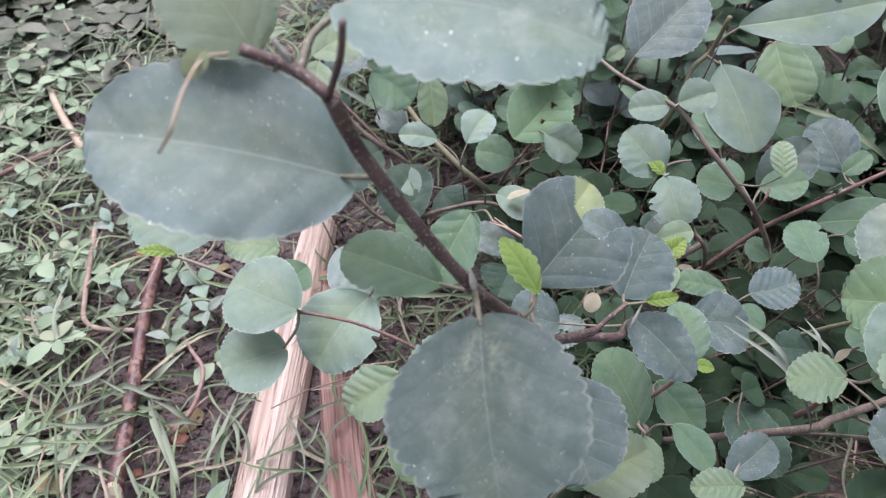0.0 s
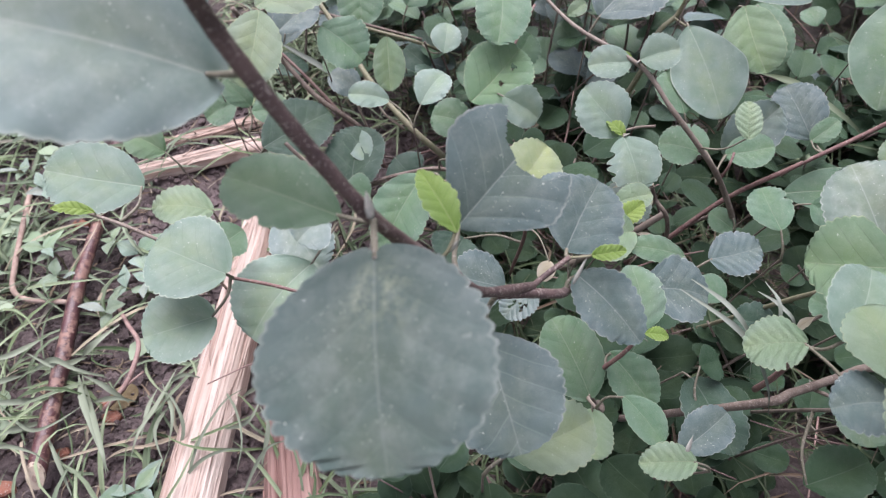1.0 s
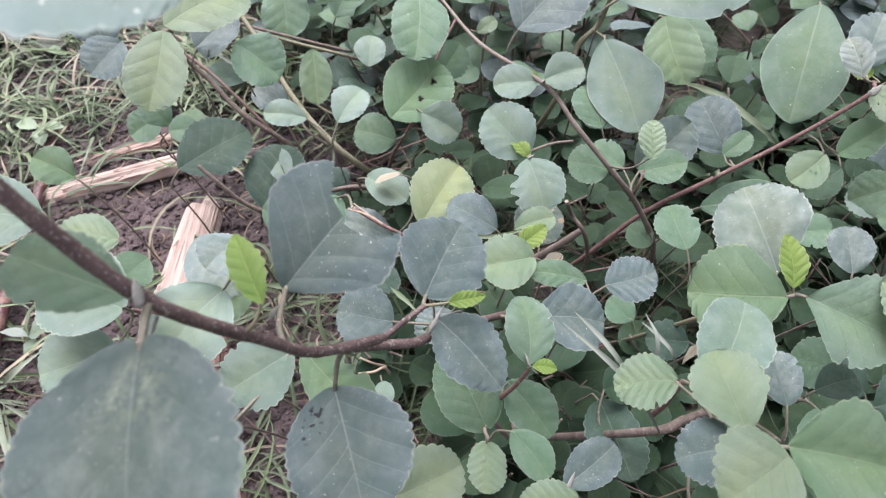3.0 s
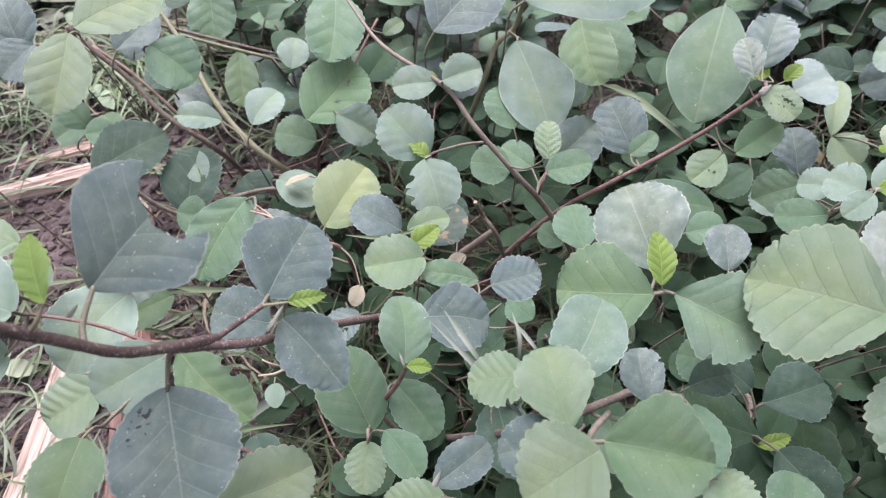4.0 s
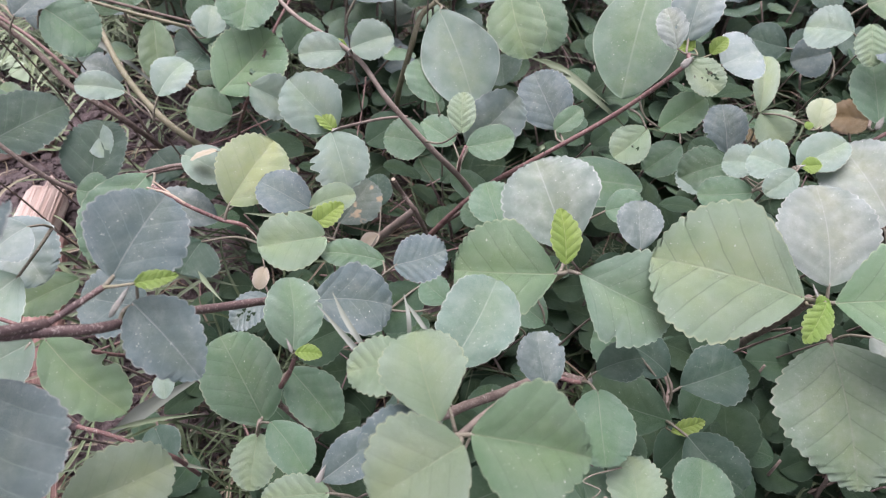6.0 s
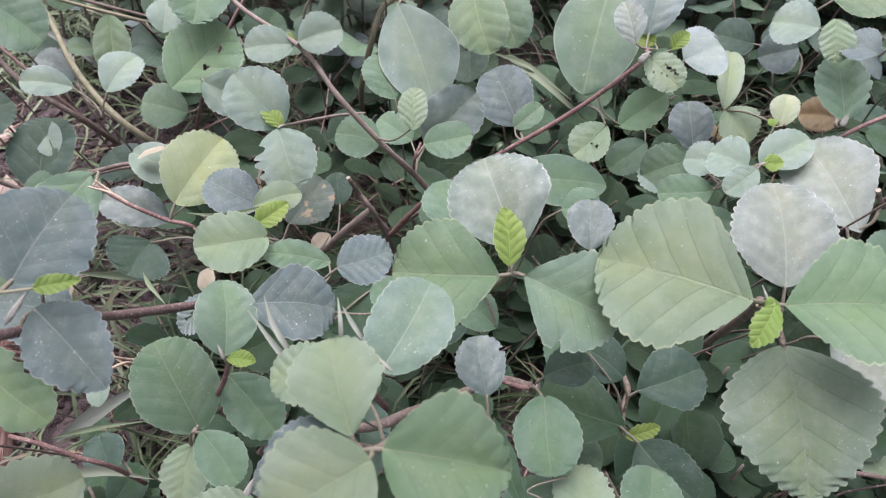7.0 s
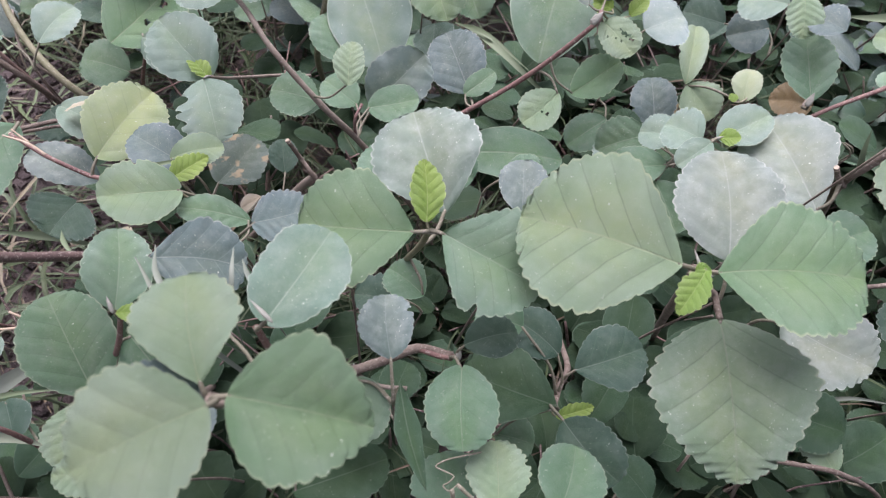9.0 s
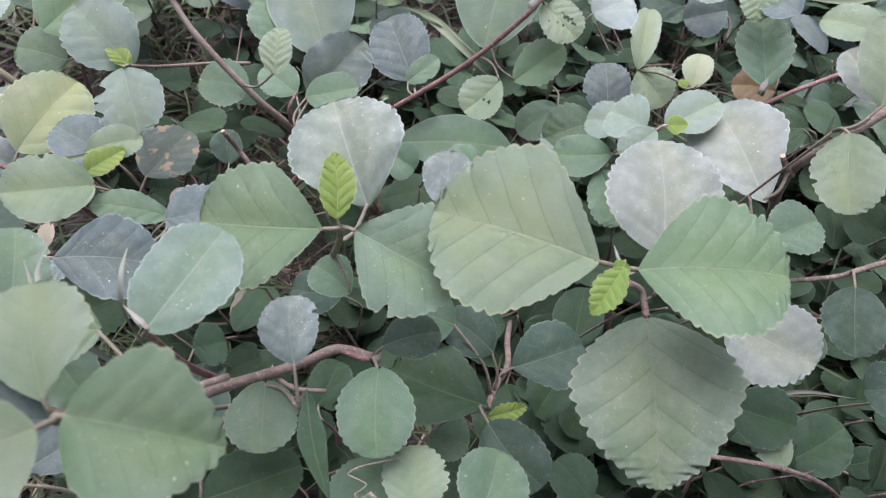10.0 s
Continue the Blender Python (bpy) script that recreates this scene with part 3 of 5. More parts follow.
# ---- grass, weeds and litter ----
def strip_stuff(name, count, area, length, width, lift, material, label, category, seed, keep=None, lie=0.5, spread=0.006):
    """Grass in loose tufts: thin blades that rise from about one spot and arch over."""
    rnd = random.Random(seed)
    verts, faces = [], []
    made, centre = 0, None
    while made < count:
        if made % 7 == 0 or centre is None:
            centre = rnd.uniform(area[0], area[1]), rnd.uniform(area[2], area[3])
        x, y = centre[0] + rnd.gauss(0, spread), centre[1] + rnd.gauss(0, spread)
        if keep is not None and rnd.random() > keep(x, y):
            centre = None
            continue
        made += 1
        ln, wd = rnd.uniform(*length), rnd.uniform(*width)
        a = rnd.uniform(0, 2 * math.pi)
        rise = rnd.uniform(*lift)
        turn = rnd.uniform(-2.2, 2.2)
        p = Vector((x, y, ground_height(x, y)))
        k = len(verts)
        steps = 7
        for i in range(steps + 1):
            s = i / steps
            w = wd * (1 - s ** 2.2) * (0.55 + 0.9 * s if s < 0.5 else 1.0) / 2
            h = Vector((math.cos(a), math.sin(a), 0))
            side = Vector((-h.y, h.x, 0.25 * math.sin(turn * 3 + i)))
            dip = Vector((0, 0, 0.45 * w))
            verts += [p - side * w + dip, p - dip * 0.5, p + side * w + dip]
            pitch = rise * (1 - s * (1 + lie))
            p = p + (h * math.cos(pitch) + Vector((0, 0, math.sin(pitch)))) * ln / steps
            p.z = max(p.z, ground_height(p.x, p.y) + 0.001)
            a += turn * 0.16
        for i in range(steps):
            b = k + 3 * i
            faces += [(b, b + 1, b + 4, b + 3), (b + 1, b + 2, b + 5, b + 4)]
    ob = new(name, mesh_from(name, verts, faces, material, False))
    tagged(ob, label, category, kind="stuff")


def bare(x, y):
    """Where the grass is thin: the muddy patch beside the wood."""
    a = math.exp(-(((x + 0.24) / 0.10) ** 2 + ((y - 0.40) / 0.16) ** 2))
    b = math.exp(-(((x + 0.17) / 0.13) ** 2 + ((y - 0.54) / 0.07) ** 2))
    wood = math.exp(-(((x + 0.10) / 0.045) ** 2 + ((y - 0.3) / 0.16) ** 2))
    back = math.exp(-(((x + 0.06) / 0.10) ** 2 + ((y - 0.52) / 0.14) ** 2))
    px, py = x + 0.31, y - 0.60
    along = max(0.0, min(1.0, (px * 0.065 - py * 0.41) / (0.065 ** 2 + 0.41 ** 2)))
    off = math.hypot(px - 0.065 * along, py + 0.41 * along)
    wood = max(wood, 0.8 * math.exp(-(off / 0.012) ** 2), 0.7 * math.exp(-(((x + 0.21) / 0.02) ** 2 + ((y - 0.30) / 0.04) ** 2)))
    edge = max(0.0, min(1.0, (x + 0.9 + 0.12 * noise.noise(Vector((y * 6, 1, 1)))) / 0.3, (1.1 - y) / 0.25, (y - 0.02) / 0.12))
    return edge * max(0.06, 1 - 0.35 * back - 0.6 * a - 0.85 * b - 0.9 * wood) * (0.35 + 0.9 * max(0, noise.noise(Vector((x * 9, y * 9, 2))) + 0.45))


def outside(x, y):
    return 0.0 if -0.7 < x < 1.3 and -0.15 < y < 1.3 else math.exp(-((x - 0.2) ** 2 + (y - 0.6) ** 2) / 3.2)


strip_stuff("grass", 2700, (-0.9, 0.14, 0.12, 1.1), (0.035, 0.11), (0.0018, 0.0046), (0.3, 1.25), GRASS, "tangled thin green grass with dry pale blades on soil", "grass", 11, bare, 0.9)
strip_stuff("grass", 420, (-0.75, -0.16, 0.12, 0.75), (0.06, 0.13), (0.0035, 0.006), (0.25, 0.9), GRASS_WIDE, "longer pale green grass blades arching over soil", "grass", 14, bare)
strip_stuff("grass", 9000, (-3.2, 3.6, -2.6, 4.0), (0.10, 0.26), (0.005, 0.010), (0.4, 1.2), GRASS, "rough grass round the bush", "grass", 15, outside)
strip_stuff("grass", 3000, (0.06, 0.85, 0.06, 0.75), (0.05, 0.15), (0.0014, 0.0032), (0.6, 1.45), GRASS_SHADE, "sparse grass below the bush, its shade put into the colour", "grass", 12)
strip_stuff("grass", 900, (-0.80, -0.05, 0.14, 0.85), (0.05, 0.12), (0.0024, 0.0052), (0.35, 1.1), GRASS_BRIGHT, "bright green grass blades arching over soil", "grass", 16, bare, 0.8, 0.012)
strip_stuff("grass", 260, (-0.16, 0.06, 0.55, 0.95), (0.07, 0.16), (0.0024, 0.0048), (0.3, 1.0), GRASS_BRIGHT, "bright grass blades behind the bare soil", "grass", 23, None, 0.8, 0.015)
strip_stuff("dry_litter", 700, (0.0, 0.42, 0.12, 0.55), (0.015, 0.06), (0.0008, 0.0024), (0.0, 0.5), LITTER, "dry roots and stalk bits on the soil below the bush", "litter", 24, lie=0.2, spread=0.15)
strip_stuff("dry_litter", 1700, (-0.7, 0.2, 0.1, 0.9), (0.012, 0.045), (0.0008, 0.0026), (0.0, 0.35), LITTER, "scattered dry straw and plant bits on soil", "litter", 13, lie=0.1, spread=0.2)


def crumb_stuff(count, area, seed):
    """Loose crumbs of soil, small uneven lumps."""
    rnd = random.Random(seed)
    verts, faces = [], []
    for _ in range(count):
        x, y = rnd.uniform(area[0], area[1]), rnd.uniform(area[2], area[3])
        r = 0.0012 + 0.0055 * rnd.random() ** 3
        c = Vector((x, y, ground_height(x, y) + r * 0.3))
        k = len(verts)
        spin = rnd.uniform(0, 6.28)
        verts.append(c + Vector((0, 0, r * rnd.uniform(0.6, 1.0))))
        for i in range(5):
            a = spin + i * 1.257 + rnd.uniform(-0.3, 0.3)
            verts.append(c + Vector((math.cos(a), math.sin(a), rnd.uniform(0.1, 0.5))) * r * rnd.uniform(0.7, 1.2))
        for i in range(5):
            a = spin + 0.6 + i * 1.257
            verts.append(c + Vector((math.cos(a), math.sin(a), -0.6)) * r * 1.1)
        for i in range(5):
            j = (i + 1) % 5
            faces += [(k, k + 1 + i, k + 1 + j), (k + 1 + i, k + 6 + i, k + 6 + j, k + 1 + j)]
    ob = new("soil_crumbs", mesh_from("soil_crumbs", verts, faces, SOIL, False))
    tagged(ob, "loose crumbs of damp brown soil", "soil", kind="stuff")


def twig_stuff(count, area, seed, tone, label):
    """Fine bare twigs that cross each other low in the bush."""
    rnd = random.Random(seed)
    verts, faces = [], []
    for _ in range(count):
        x, y = rnd.uniform(area[0], area[1]), rnd.uniform(area[2], area[3])
        a, ln, up = rnd.uniform(0, 6.28), rnd.uniform(0.05, 0.15), rnd.uniform(0.1, 0.7)
        p = Vector((x, y, ground_height(x, y) + rnd.uniform(0.0, 0.03)))
        line = []
        for i in range(5):
            line.append(p.copy())
            a += rnd.uniform(-0.35, 0.35)
            p = p + Vector((math.cos(a) * math.cos(up), math.sin(a) * math.cos(up), math.sin(up))) * ln / 4
        v, f = tube(line, rnd.uniform(0.0007, 0.0013), 0.0005, 5)
        k = len(verts)
        verts += v
        faces += [tuple(c + k for c in q) for q in f]
    ob = new("low_twigs", mesh_from("low_twigs", verts, faces, BARK[tone]))
    tagged(ob, label, "twigs", kind="stuff")


twig_stuff(150, (-0.05, 0.8, 0.10, 0.70), 18, "brown", "fine brown twigs crossing low in the bush")
twig_stuff(70, (-0.05, 0.8, 0.10, 0.70), 19, "pink", "fine pinkish dry twigs low in the bush")
crumb_stuff(13000, (-0.5, 0.1, 0.15, 0.75), 17)


def weed_stuff(name, count, area, size, label, seed, keep=None, material=WEED):
    """Low weeds: small oval leaves in whorls on short stalks."""
    rnd = random.Random(seed)
    verts, faces = [], []
    made = 0
    while made < count:
        x, y = rnd.uniform(area[0], area[1]), rnd.uniform(area[2], area[3])
        if keep is not None and rnd.random() > keep(x, y):
            continue
        made += 1
        top = Vector((x, y, ground_height(x, y) + rnd.uniform(0.008, 0.03)))
        a0 = rnd.uniform(0, 6.28)
        for i in range(rnd.randint(2, 5)):
            a = a0 + i * 6.28 / 4.3 + rnd.uniform(-0.3, 0.3)
            ln = rnd.uniform(*size)
            h = Vector((math.cos(a), math.sin(a), rnd.uniform(-0.2, 0.5))).normalized()
            side = Vector((-h.y, h.x, rnd.uniform(-0.2, 0.2)))
            k = len(verts)
            for s, w in ((0.05, 0.03), (0.3, 0.24), (0.6, 0.29), (0.85, 0.17), (1.0, 0.02)):
                c = top + h * ln * s - Vector((0, 0, 0.25 * ln * s * s))
                up = Vector((0, 0, 0.10 * ln))
                verts += [c - side * w * ln + up * w * 2, c, c + side * w * ln + up * w * 2]
            for r in range(4):
                b = k + 3 * r
                faces += [(b, b + 1, b + 4, b + 3), (b + 1, b + 2, b + 5, b + 4)]
    ob = new(name, mesh_from(name, verts, faces, material))
    tagged(ob, label, "weeds", kind="stuff")


def weedy(x, y):
    return min(1, max(0.03, (-x - 0.28) * 3)) * (0.3 + max(0, noise.noise(Vector((x * 7, y * 7, 7))) + 0.4))


weed_stuff("low_weeds", 850, (-0.95, -0.15, 0.12, 1.1), (0.014, 0.032), "low pale green weeds with small oval leaves among grass", 21, weedy)
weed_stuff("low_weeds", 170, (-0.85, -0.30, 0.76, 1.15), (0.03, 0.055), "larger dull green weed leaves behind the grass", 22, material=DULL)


def seedling(x, y, height, leaves, seed, label, size=(0.015, 0.026), broad=(0.42, 0.6), tones=("light", "olive", "mint")):
    """A small upright weed: a thin stem with pale pointed leaves in a loose rosette."""
    rnd = random.Random(seed)
    g = ground_height(x, y)
    ob = new("seedling")
    tagged(ob, label, "weed", "single weeds in the grass")
    line = glide([Vector((x, y, g - 0.003)), Vector((x + 0.003, y, g + height * 0.5)), Vector((x, y - 0.004, g + height))], 4)
    v, f = tube(line, 0.0011, 0.0007, 6)
    part("stem", mesh_from("stem", v, f, BARK["olive"]), ob)
    a = rnd.uniform(0, 6.28)
    for i in range(leaves):
        a += 6.28 / leaves * (1 + rnd.uniform(-0.2, 0.2))
        h = Vector((math.cos(a), math.sin(a), rnd.uniform(0.0, 0.4))).normalized()
        q = line[-1 - (i % 2) * 2]
        ln = rnd.uniform(*size)
        me = blade_mesh("leaf", ln, ln * rnd.uniform(*broad), LEAF[rnd.choice(tones)], "lance", seed + i, 24, 3)
        part("leaf", me, ob, "", blade_pose(q, q + h * ln, rnd.uniform(-20, 20)))


for x, y, h, n, seed in ((-0.300, 0.402, 0.038, 6, 31), (-0.228, 0.372, 0.022, 4, 32), (-0.34, 0.52, 0.03, 5, 33), (-0.255, 0.425, 0.02, 4, 34), (-0.43, 0.44, 0.03, 6, 35), (-0.385, 0.58, 0.03, 6, 36), (-0.46, 0.52, 0.028, 5, 37), (-0.37, 0.33, 0.03, 5, 38), (-0.169, 0.195, 0.02, 3, 39)):
    seedling(x, y, h, n, seed, "small pale green weed with pointed leaves on soil")

for x, y, n, seed in ((-0.374, 0.515, 4, 60), (-0.335, 0.487, 4, 67), (-0.286, 0.378, 4, 81), (-0.237, 0.346, 4, 95), (-0.355, 0.381, 4, 109), (-0.364, 0.417, 4, 116), (-0.311, 0.508, 4, 137), (-0.209, 0.375, 3, 151)):
    seedling(x, y, 0.026, n, seed, "young weed with broad pale oval leaves among grass", (0.016, 0.027), (0.42, 0.58), ("mint", "olive", "pale", "mint"))
for x, y, seed in ((-0.173, 0.192, 181), (-0.230, 0.412, 190)):
    seedling(x, y, 0.018, 3, seed, "low weed with broad soft green leaves beside split wood", (0.020, 0.030), (0.7, 0.85), ("mint", "sea"))


def clay_chip(x, y, size, turn, seed):
    """A small broken flake of red clay, pressed into the soil."""
    rnd = random.Random(seed)
    ring = [(math.cos(a) * size * rnd.uniform(0.35, 0.6), math.sin(a) * size * rnd.uniform(0.25, 0.45)) for a in (turn + k * 1.047 for k in range(6))]
    tilt = [rnd.uniform(0.0, 0.003) for _ in ring]
    verts = [(a, b, -0.004) for a, b in ring] + [(a, b, 0.003 + h) for (a, b), h in zip(ring, tilt)] + [(a * 0.8, b * 0.8, 0.0045 + h) for (a, b), h in zip(ring, tilt)]
    faces = [(k, (k + 1) % 6, (k + 1) % 6 + 6, k + 6) for k in range(6)] + [(k + 6, (k + 1) % 6 + 6, (k + 1) % 6 + 12, k + 12) for k in range(6)] + [tuple(range(12, 18))]
    ob = new("clay_chip", mesh_from("clay_chip", verts, faces, CLAY, False))
    ob.matrix_basis = Matrix.Translation((x, y, ground_height(x, y)))
    tagged(ob, "small broken flake of red clay on damp soil", "clay chip", "clay chips on the soil")


for i, (x, y, l, a) in enumerate(((-0.219, 0.270, 0.022, 0.3), (-0.211, 0.254, 0.016, 1.1), (-0.279, 0.201, 0.020, 2.0), (-0.240, 0.226, 0.013, 0.8), (-0.303, 0.456, 0.016, 0.2))):
    clay_chip(x, y, l, a, 900 + i)


def dead_leaf(x, y, turn, size, seed):
    me = blade_mesh("dead_leaf", size, size * 0.8, LEAF["brown"], "crinkle", seed, 30, 4)
    ob = new("dead_leaf", me)
    g = ground_height(x, y) + 0.004
    ob.matrix_basis = blade_pose(Vector((x, y, g)), Vector((x + math.cos(turn) * size, y + math.sin(turn) * size, g + 0.004)), 8)
    tagged(ob, "withered brown leaf lying on damp soil", "dead leaf", "dead leaves on the soil")


for i, (x, y, a, l) in enumerate(((-0.216, 0.263, 0.6, 0.024), (-0.325, 0.505, 2.0, 0.016), (-0.33, 0.27, 1.0, 0.02), (-0.30, 0.215, 2.6, 0.024), (-0.56, 0.80, 0.2, 0.03), (-0.21, 0.44, 4.0, 0.015), (-0.25, 0.52, 1.2, 0.014))):
    dead_leaf(x, y, a, l, 800 + i)


# ---- the bush: branches with their leaves ----
STEMS = {}


def leafy_branch(label):
    ob = new("leafy_branch")
    tagged(ob, label, "branch", "branches of the bush")
    STEMS[ob.name] = []
    return ob


def stem(branch, points, r0, r1, tone, cut=False):
    line = glide([Vector(p) / 1000 for p in points], 6)
    STEMS[branch.name] += line
    v, f = tube(line, r0 / 1000, r1 / 1000, 10, 0.13, random.Random(len(line)))
    ob = part("stem", mesh_from("stem", v, f, BARK[tone]), branch)
    if cut:
        d = (line[0] - line[1]).normalized()
        v, f = tube([line[0] - d * 0.0015, line[0] + d * 0.0006], r0 / 1000 * 1.05, r0 / 1000 * 0.92, 10)
        part("cut_end", mesh_from("cut_end", v, f, BARK["cut"], False), ob, "pale cut end")


def bud(branch, base, tip, width):
    """A pointed woolly bud, folded like a small spear."""
    base, tip = Vector(base) / 1000, Vector(tip) / 1000
    d = tip - base
    line = [base + d * k for k in (0, 0.12, 0.3, 0.5, 0.7, 0.88, 1.0)]
    v, f = tube(line, 1, 1, 8)
    side = d.normalized().orthogonal()
    swell = (0.35, 0.8, 1.0, 0.9, 0.62, 0.3, 0.06)
    out = []
    for i, q in enumerate(v):
        c = line[i // 8]
        r = (q - c) * swell[i // 8] * width / 2000
        r -= side * r.dot(side) * 0.35
        out.append(c + r * (1 + 0.12 * math.sin(i * 2.7)))
    part("bud", mesh_from("bud", out, f, BARK["wool"]), branch, "pale woolly bud")


LEAF_COUNT = [0]


def leaf(branch, base, tip, roll, width, tone, shape="round", bite=0, hole=0, specks=0, rust=0, stain=0, crease=None):
    LEAF_COUNT[0] += 1
    base, tip = Vector(base) / 1000, Vector(tip) / 1000
    material = LEAF_RUST if rust else LEAF_SPECKS if specks else LEAF_STAIN if stain else LEAF[tone]
    me = blade_mesh("leaf", (tip - base).length, width / 1000, material, shape, LEAF_COUNT[0], bite=bite, hole=hole, crease=crease)
    m = blade_pose(base, tip, roll)
    words = {"deep": "dark blue-green leaf", "young": "bright yellow-green young leaf", "brown": "withered brown leaf", "dry": "papery dry beige leaf", "pale": "dusty pale grey-green leaf", "lemon": "pale lemon-green leaf"}.get(tone, "")
    ob = part("leaf", me, branch, words, m)
    # stalk from the blade's base to the stem
    line = STEMS[branch.name]
    near = min(line, key=lambda q: (q - base).length) if line else base + Vector((0, 0, -1))
    back = (base - tip).normalized()
    if (near - base).length < 0.04:
        end = near
    else:
        end = base + back * 0.010 + Vector((0, 0, -0.012))
    way = [base + (tip - base) * 0.03, base * 0.5 + end * 0.5 + back * 0.12 * (end - base).length, end]
    inv = m.inverted()
    r = 0.00045 + 0.00011 * min(5, width / 10)
    v, f = tube([inv @ q for q in glide(way, 4)], r * 0.8, r * 1.15, 6)
    part("petiole", mesh_from("petiole", v, f, BARK["petiole"] if tone != "young" else BARK["olive"]), ob)
    if (near - base).length >= 0.04:
        foot = Vector((end.x + 0.01 * math.sin(LEAF_COUNT[0]), end.y + 0.28 * end.z, 0.0))
        twig = glide([end, end * 0.6 + foot * 0.4 + Vector((0, 0.004, -0.004)), foot], 5)
        STEMS[branch.name] += twig
        v, f = tube(twig, 0.0005, 0.0009, 6, 0.2, random.Random(LEAF_COUNT[0]))
        part("stem", mesh_from("stem", v, f, BARK["bark" if LEAF_COUNT[0] % 2 else "tan"]), branch)



branch = leafy_branch('arching brown twig with large blue-green leaves reaching over the bush')
stem(branch, [(9, 139, 427), (12, 142, 409), (23, 137, 389), (34, 133, 371), (42, 134, 357), (54, 140, 335), (63, 147, 315), (81, 161, 297)], 1.9, 1.7, 'brown')
stem(branch, [(69, 155, 302), (81, 159, 296), (92, 164, 288), (100, 180, 268), (109, 197, 243), (126, 217, 215), (141, 247, 170), (148, 315, 50)], 1.7, 1.9, 'brown')
stem(branch, [(81, 161, 297), (88, 167, 297), (95, 172, 298)], 1.1, 0.9, 'brown')
stem(branch, [(9, 138, 428), (2, 142, 432), (-7, 141, 438)], 1.5, 1.2, 'brown')
stem(branch, [(9, 138, 428), (13, 138, 437), (15, 137, 445)], 0.8, 0.7, 'brown')
stem(branch, [(-6, 132, 443), (-7, 125, 447), (-7, 118, 449), (-8, 112, 448), (-9, 107, 446), (-13, 108, 441)], 0.35, 0.25, 'straw')
bud(branch, (37, 129, 370), (36, 134, 374), 2.6)
bud(branch, (54, 147, 335), (57, 150, 337), 1.6)
bud(branch, (37, 132, 362), (35, 127, 359), 1.2)
bud(branch, (96, 165, 292), (102, 174, 296), 2.0)
bud(branch, (5, 132, 440), (2, 134, 445), 2.7)
leaf(branch, (144, 216, 214), (181, 216, 205), 20, 34, 'blue', 'wedge')
leaf(branch, (157, 232, 162), (129, 222, 158), -23, 28, 'dark')
leaf(branch, (99, 174, 286), (120, 151, 275), 10, 24, 'blue', 'rhomb')
leaf(branch, (95, 178, 294), (110, 204, 302), 24, 32, 'blue')
leaf(branch, (98, 184, 284), (96, 198, 294), 2, 9, 'mid')
leaf(branch, (103, 174, 296), (116, 176, 296), 21, 6, 'young', 'young')
leaf(branch, (64, 149, 288), (74, 110, 280), -3, 40, 'blue', specks=1)
leaf(branch, (56, 158, 332), (84, 185, 347), 28, 40, 'blue', 'wedge', bite=1)
leaf(branch, (56, 142, 349), (46, 164, 350), -10, 9, 'young', 'young')
leaf(branch, (28, 139, 360), (-1, 150, 364), -11, 20, 'mid')
leaf(branch, (38, 121, 368), (41, 78, 354), 12, 49, 'steel', 'disc', stain=1, crease=0.16)
leaf(branch, (6, 149, 394), (-52, 147, 415), -29, 44, 'teal', 'disc')
leaf(branch, (12, 158, 437), (65, 142, 433), 15, 40, 'silver', 'disc')
leaf(branch, (-12, 162, 423), (-28, 182, 437), -14, 30, 'light')
leaf(branch, (37, 202, 221), (68, 175, 202), 4, 26, 'fresh', bite=2)
leaf(branch, (79, 210, 227), (54, 213, 234), -16, 30, 'blue')
leaf(branch, (-7, 125, 449), (-9, 119, 447), -35, 4, 'yellow')

branch = leafy_branch('tan twig with round scalloped light green leaves in the bush')
stem(branch, [(111, 440, 250), (134, 390, 247), (169, 357, 240), (186, 336, 225), (209, 322, 200), (229, 323, 170), (253, 329, 120), (280, 369, 30)], 1, 2.2, 'tan')
stem(branch, [(230, 328, 195), (226, 321, 190), (226, 326, 170)], 0.8, 0.9, 'red')
stem(branch, [(157, 320, 220), (162, 344, 200), (182, 371, 180), (199, 383, 170)], 0.8, 0.9, 'tan')
bud(branch, (166, 355, 243), (169, 357, 245), 4.0)
bud(branch, (155, 316, 222), (159, 318, 223), 3.9)
leaf(branch, (138, 304, 175), (110, 320, 183), -11, 28, 'blue')
leaf(branch, (155, 316, 222), (162, 289, 206), 8, 31, 'mint', bite=3)
leaf(branch, (157, 320, 218), (146, 332, 224), -3, 9, 'young', 'young')
leaf(branch, (157, 324, 217), (134, 342, 237), -25, 33, 'mint')
leaf(branch, (168, 356, 245), (191, 360, 249), 32, 22, 'mint')
leaf(branch, (165, 361, 240), (139, 360, 239), -30, 21, 'mint')
leaf(branch, (166, 363, 239), (156, 366, 240), -31, 8, 'young', 'young')
leaf(branch, (134, 415, 238), (147, 422, 242), 41, 10, 'light')
leaf(branch, (169, 468, 203), (219, 499, 236), 15, 61, 'blue')
leaf(branch, (224, 310, 223), (227, 330, 233), 0, 15, 'light', 'crinkle')
leaf(branch, (233, 342, 180), (262, 341, 187), 23, 23, 'mid')
leaf(branch, (235, 347, 175), (266, 360, 203), 44, 34, 'teal')
leaf(branch, (227, 354, 172), (208, 370, 177), -17, 22, 'mid')
leaf(branch, (207, 326, 199), (183, 332, 202), -24, 25, 'mid')
leaf(branch, (246, 317, 134), (231, 328, 140), -21, 18, 'mid')

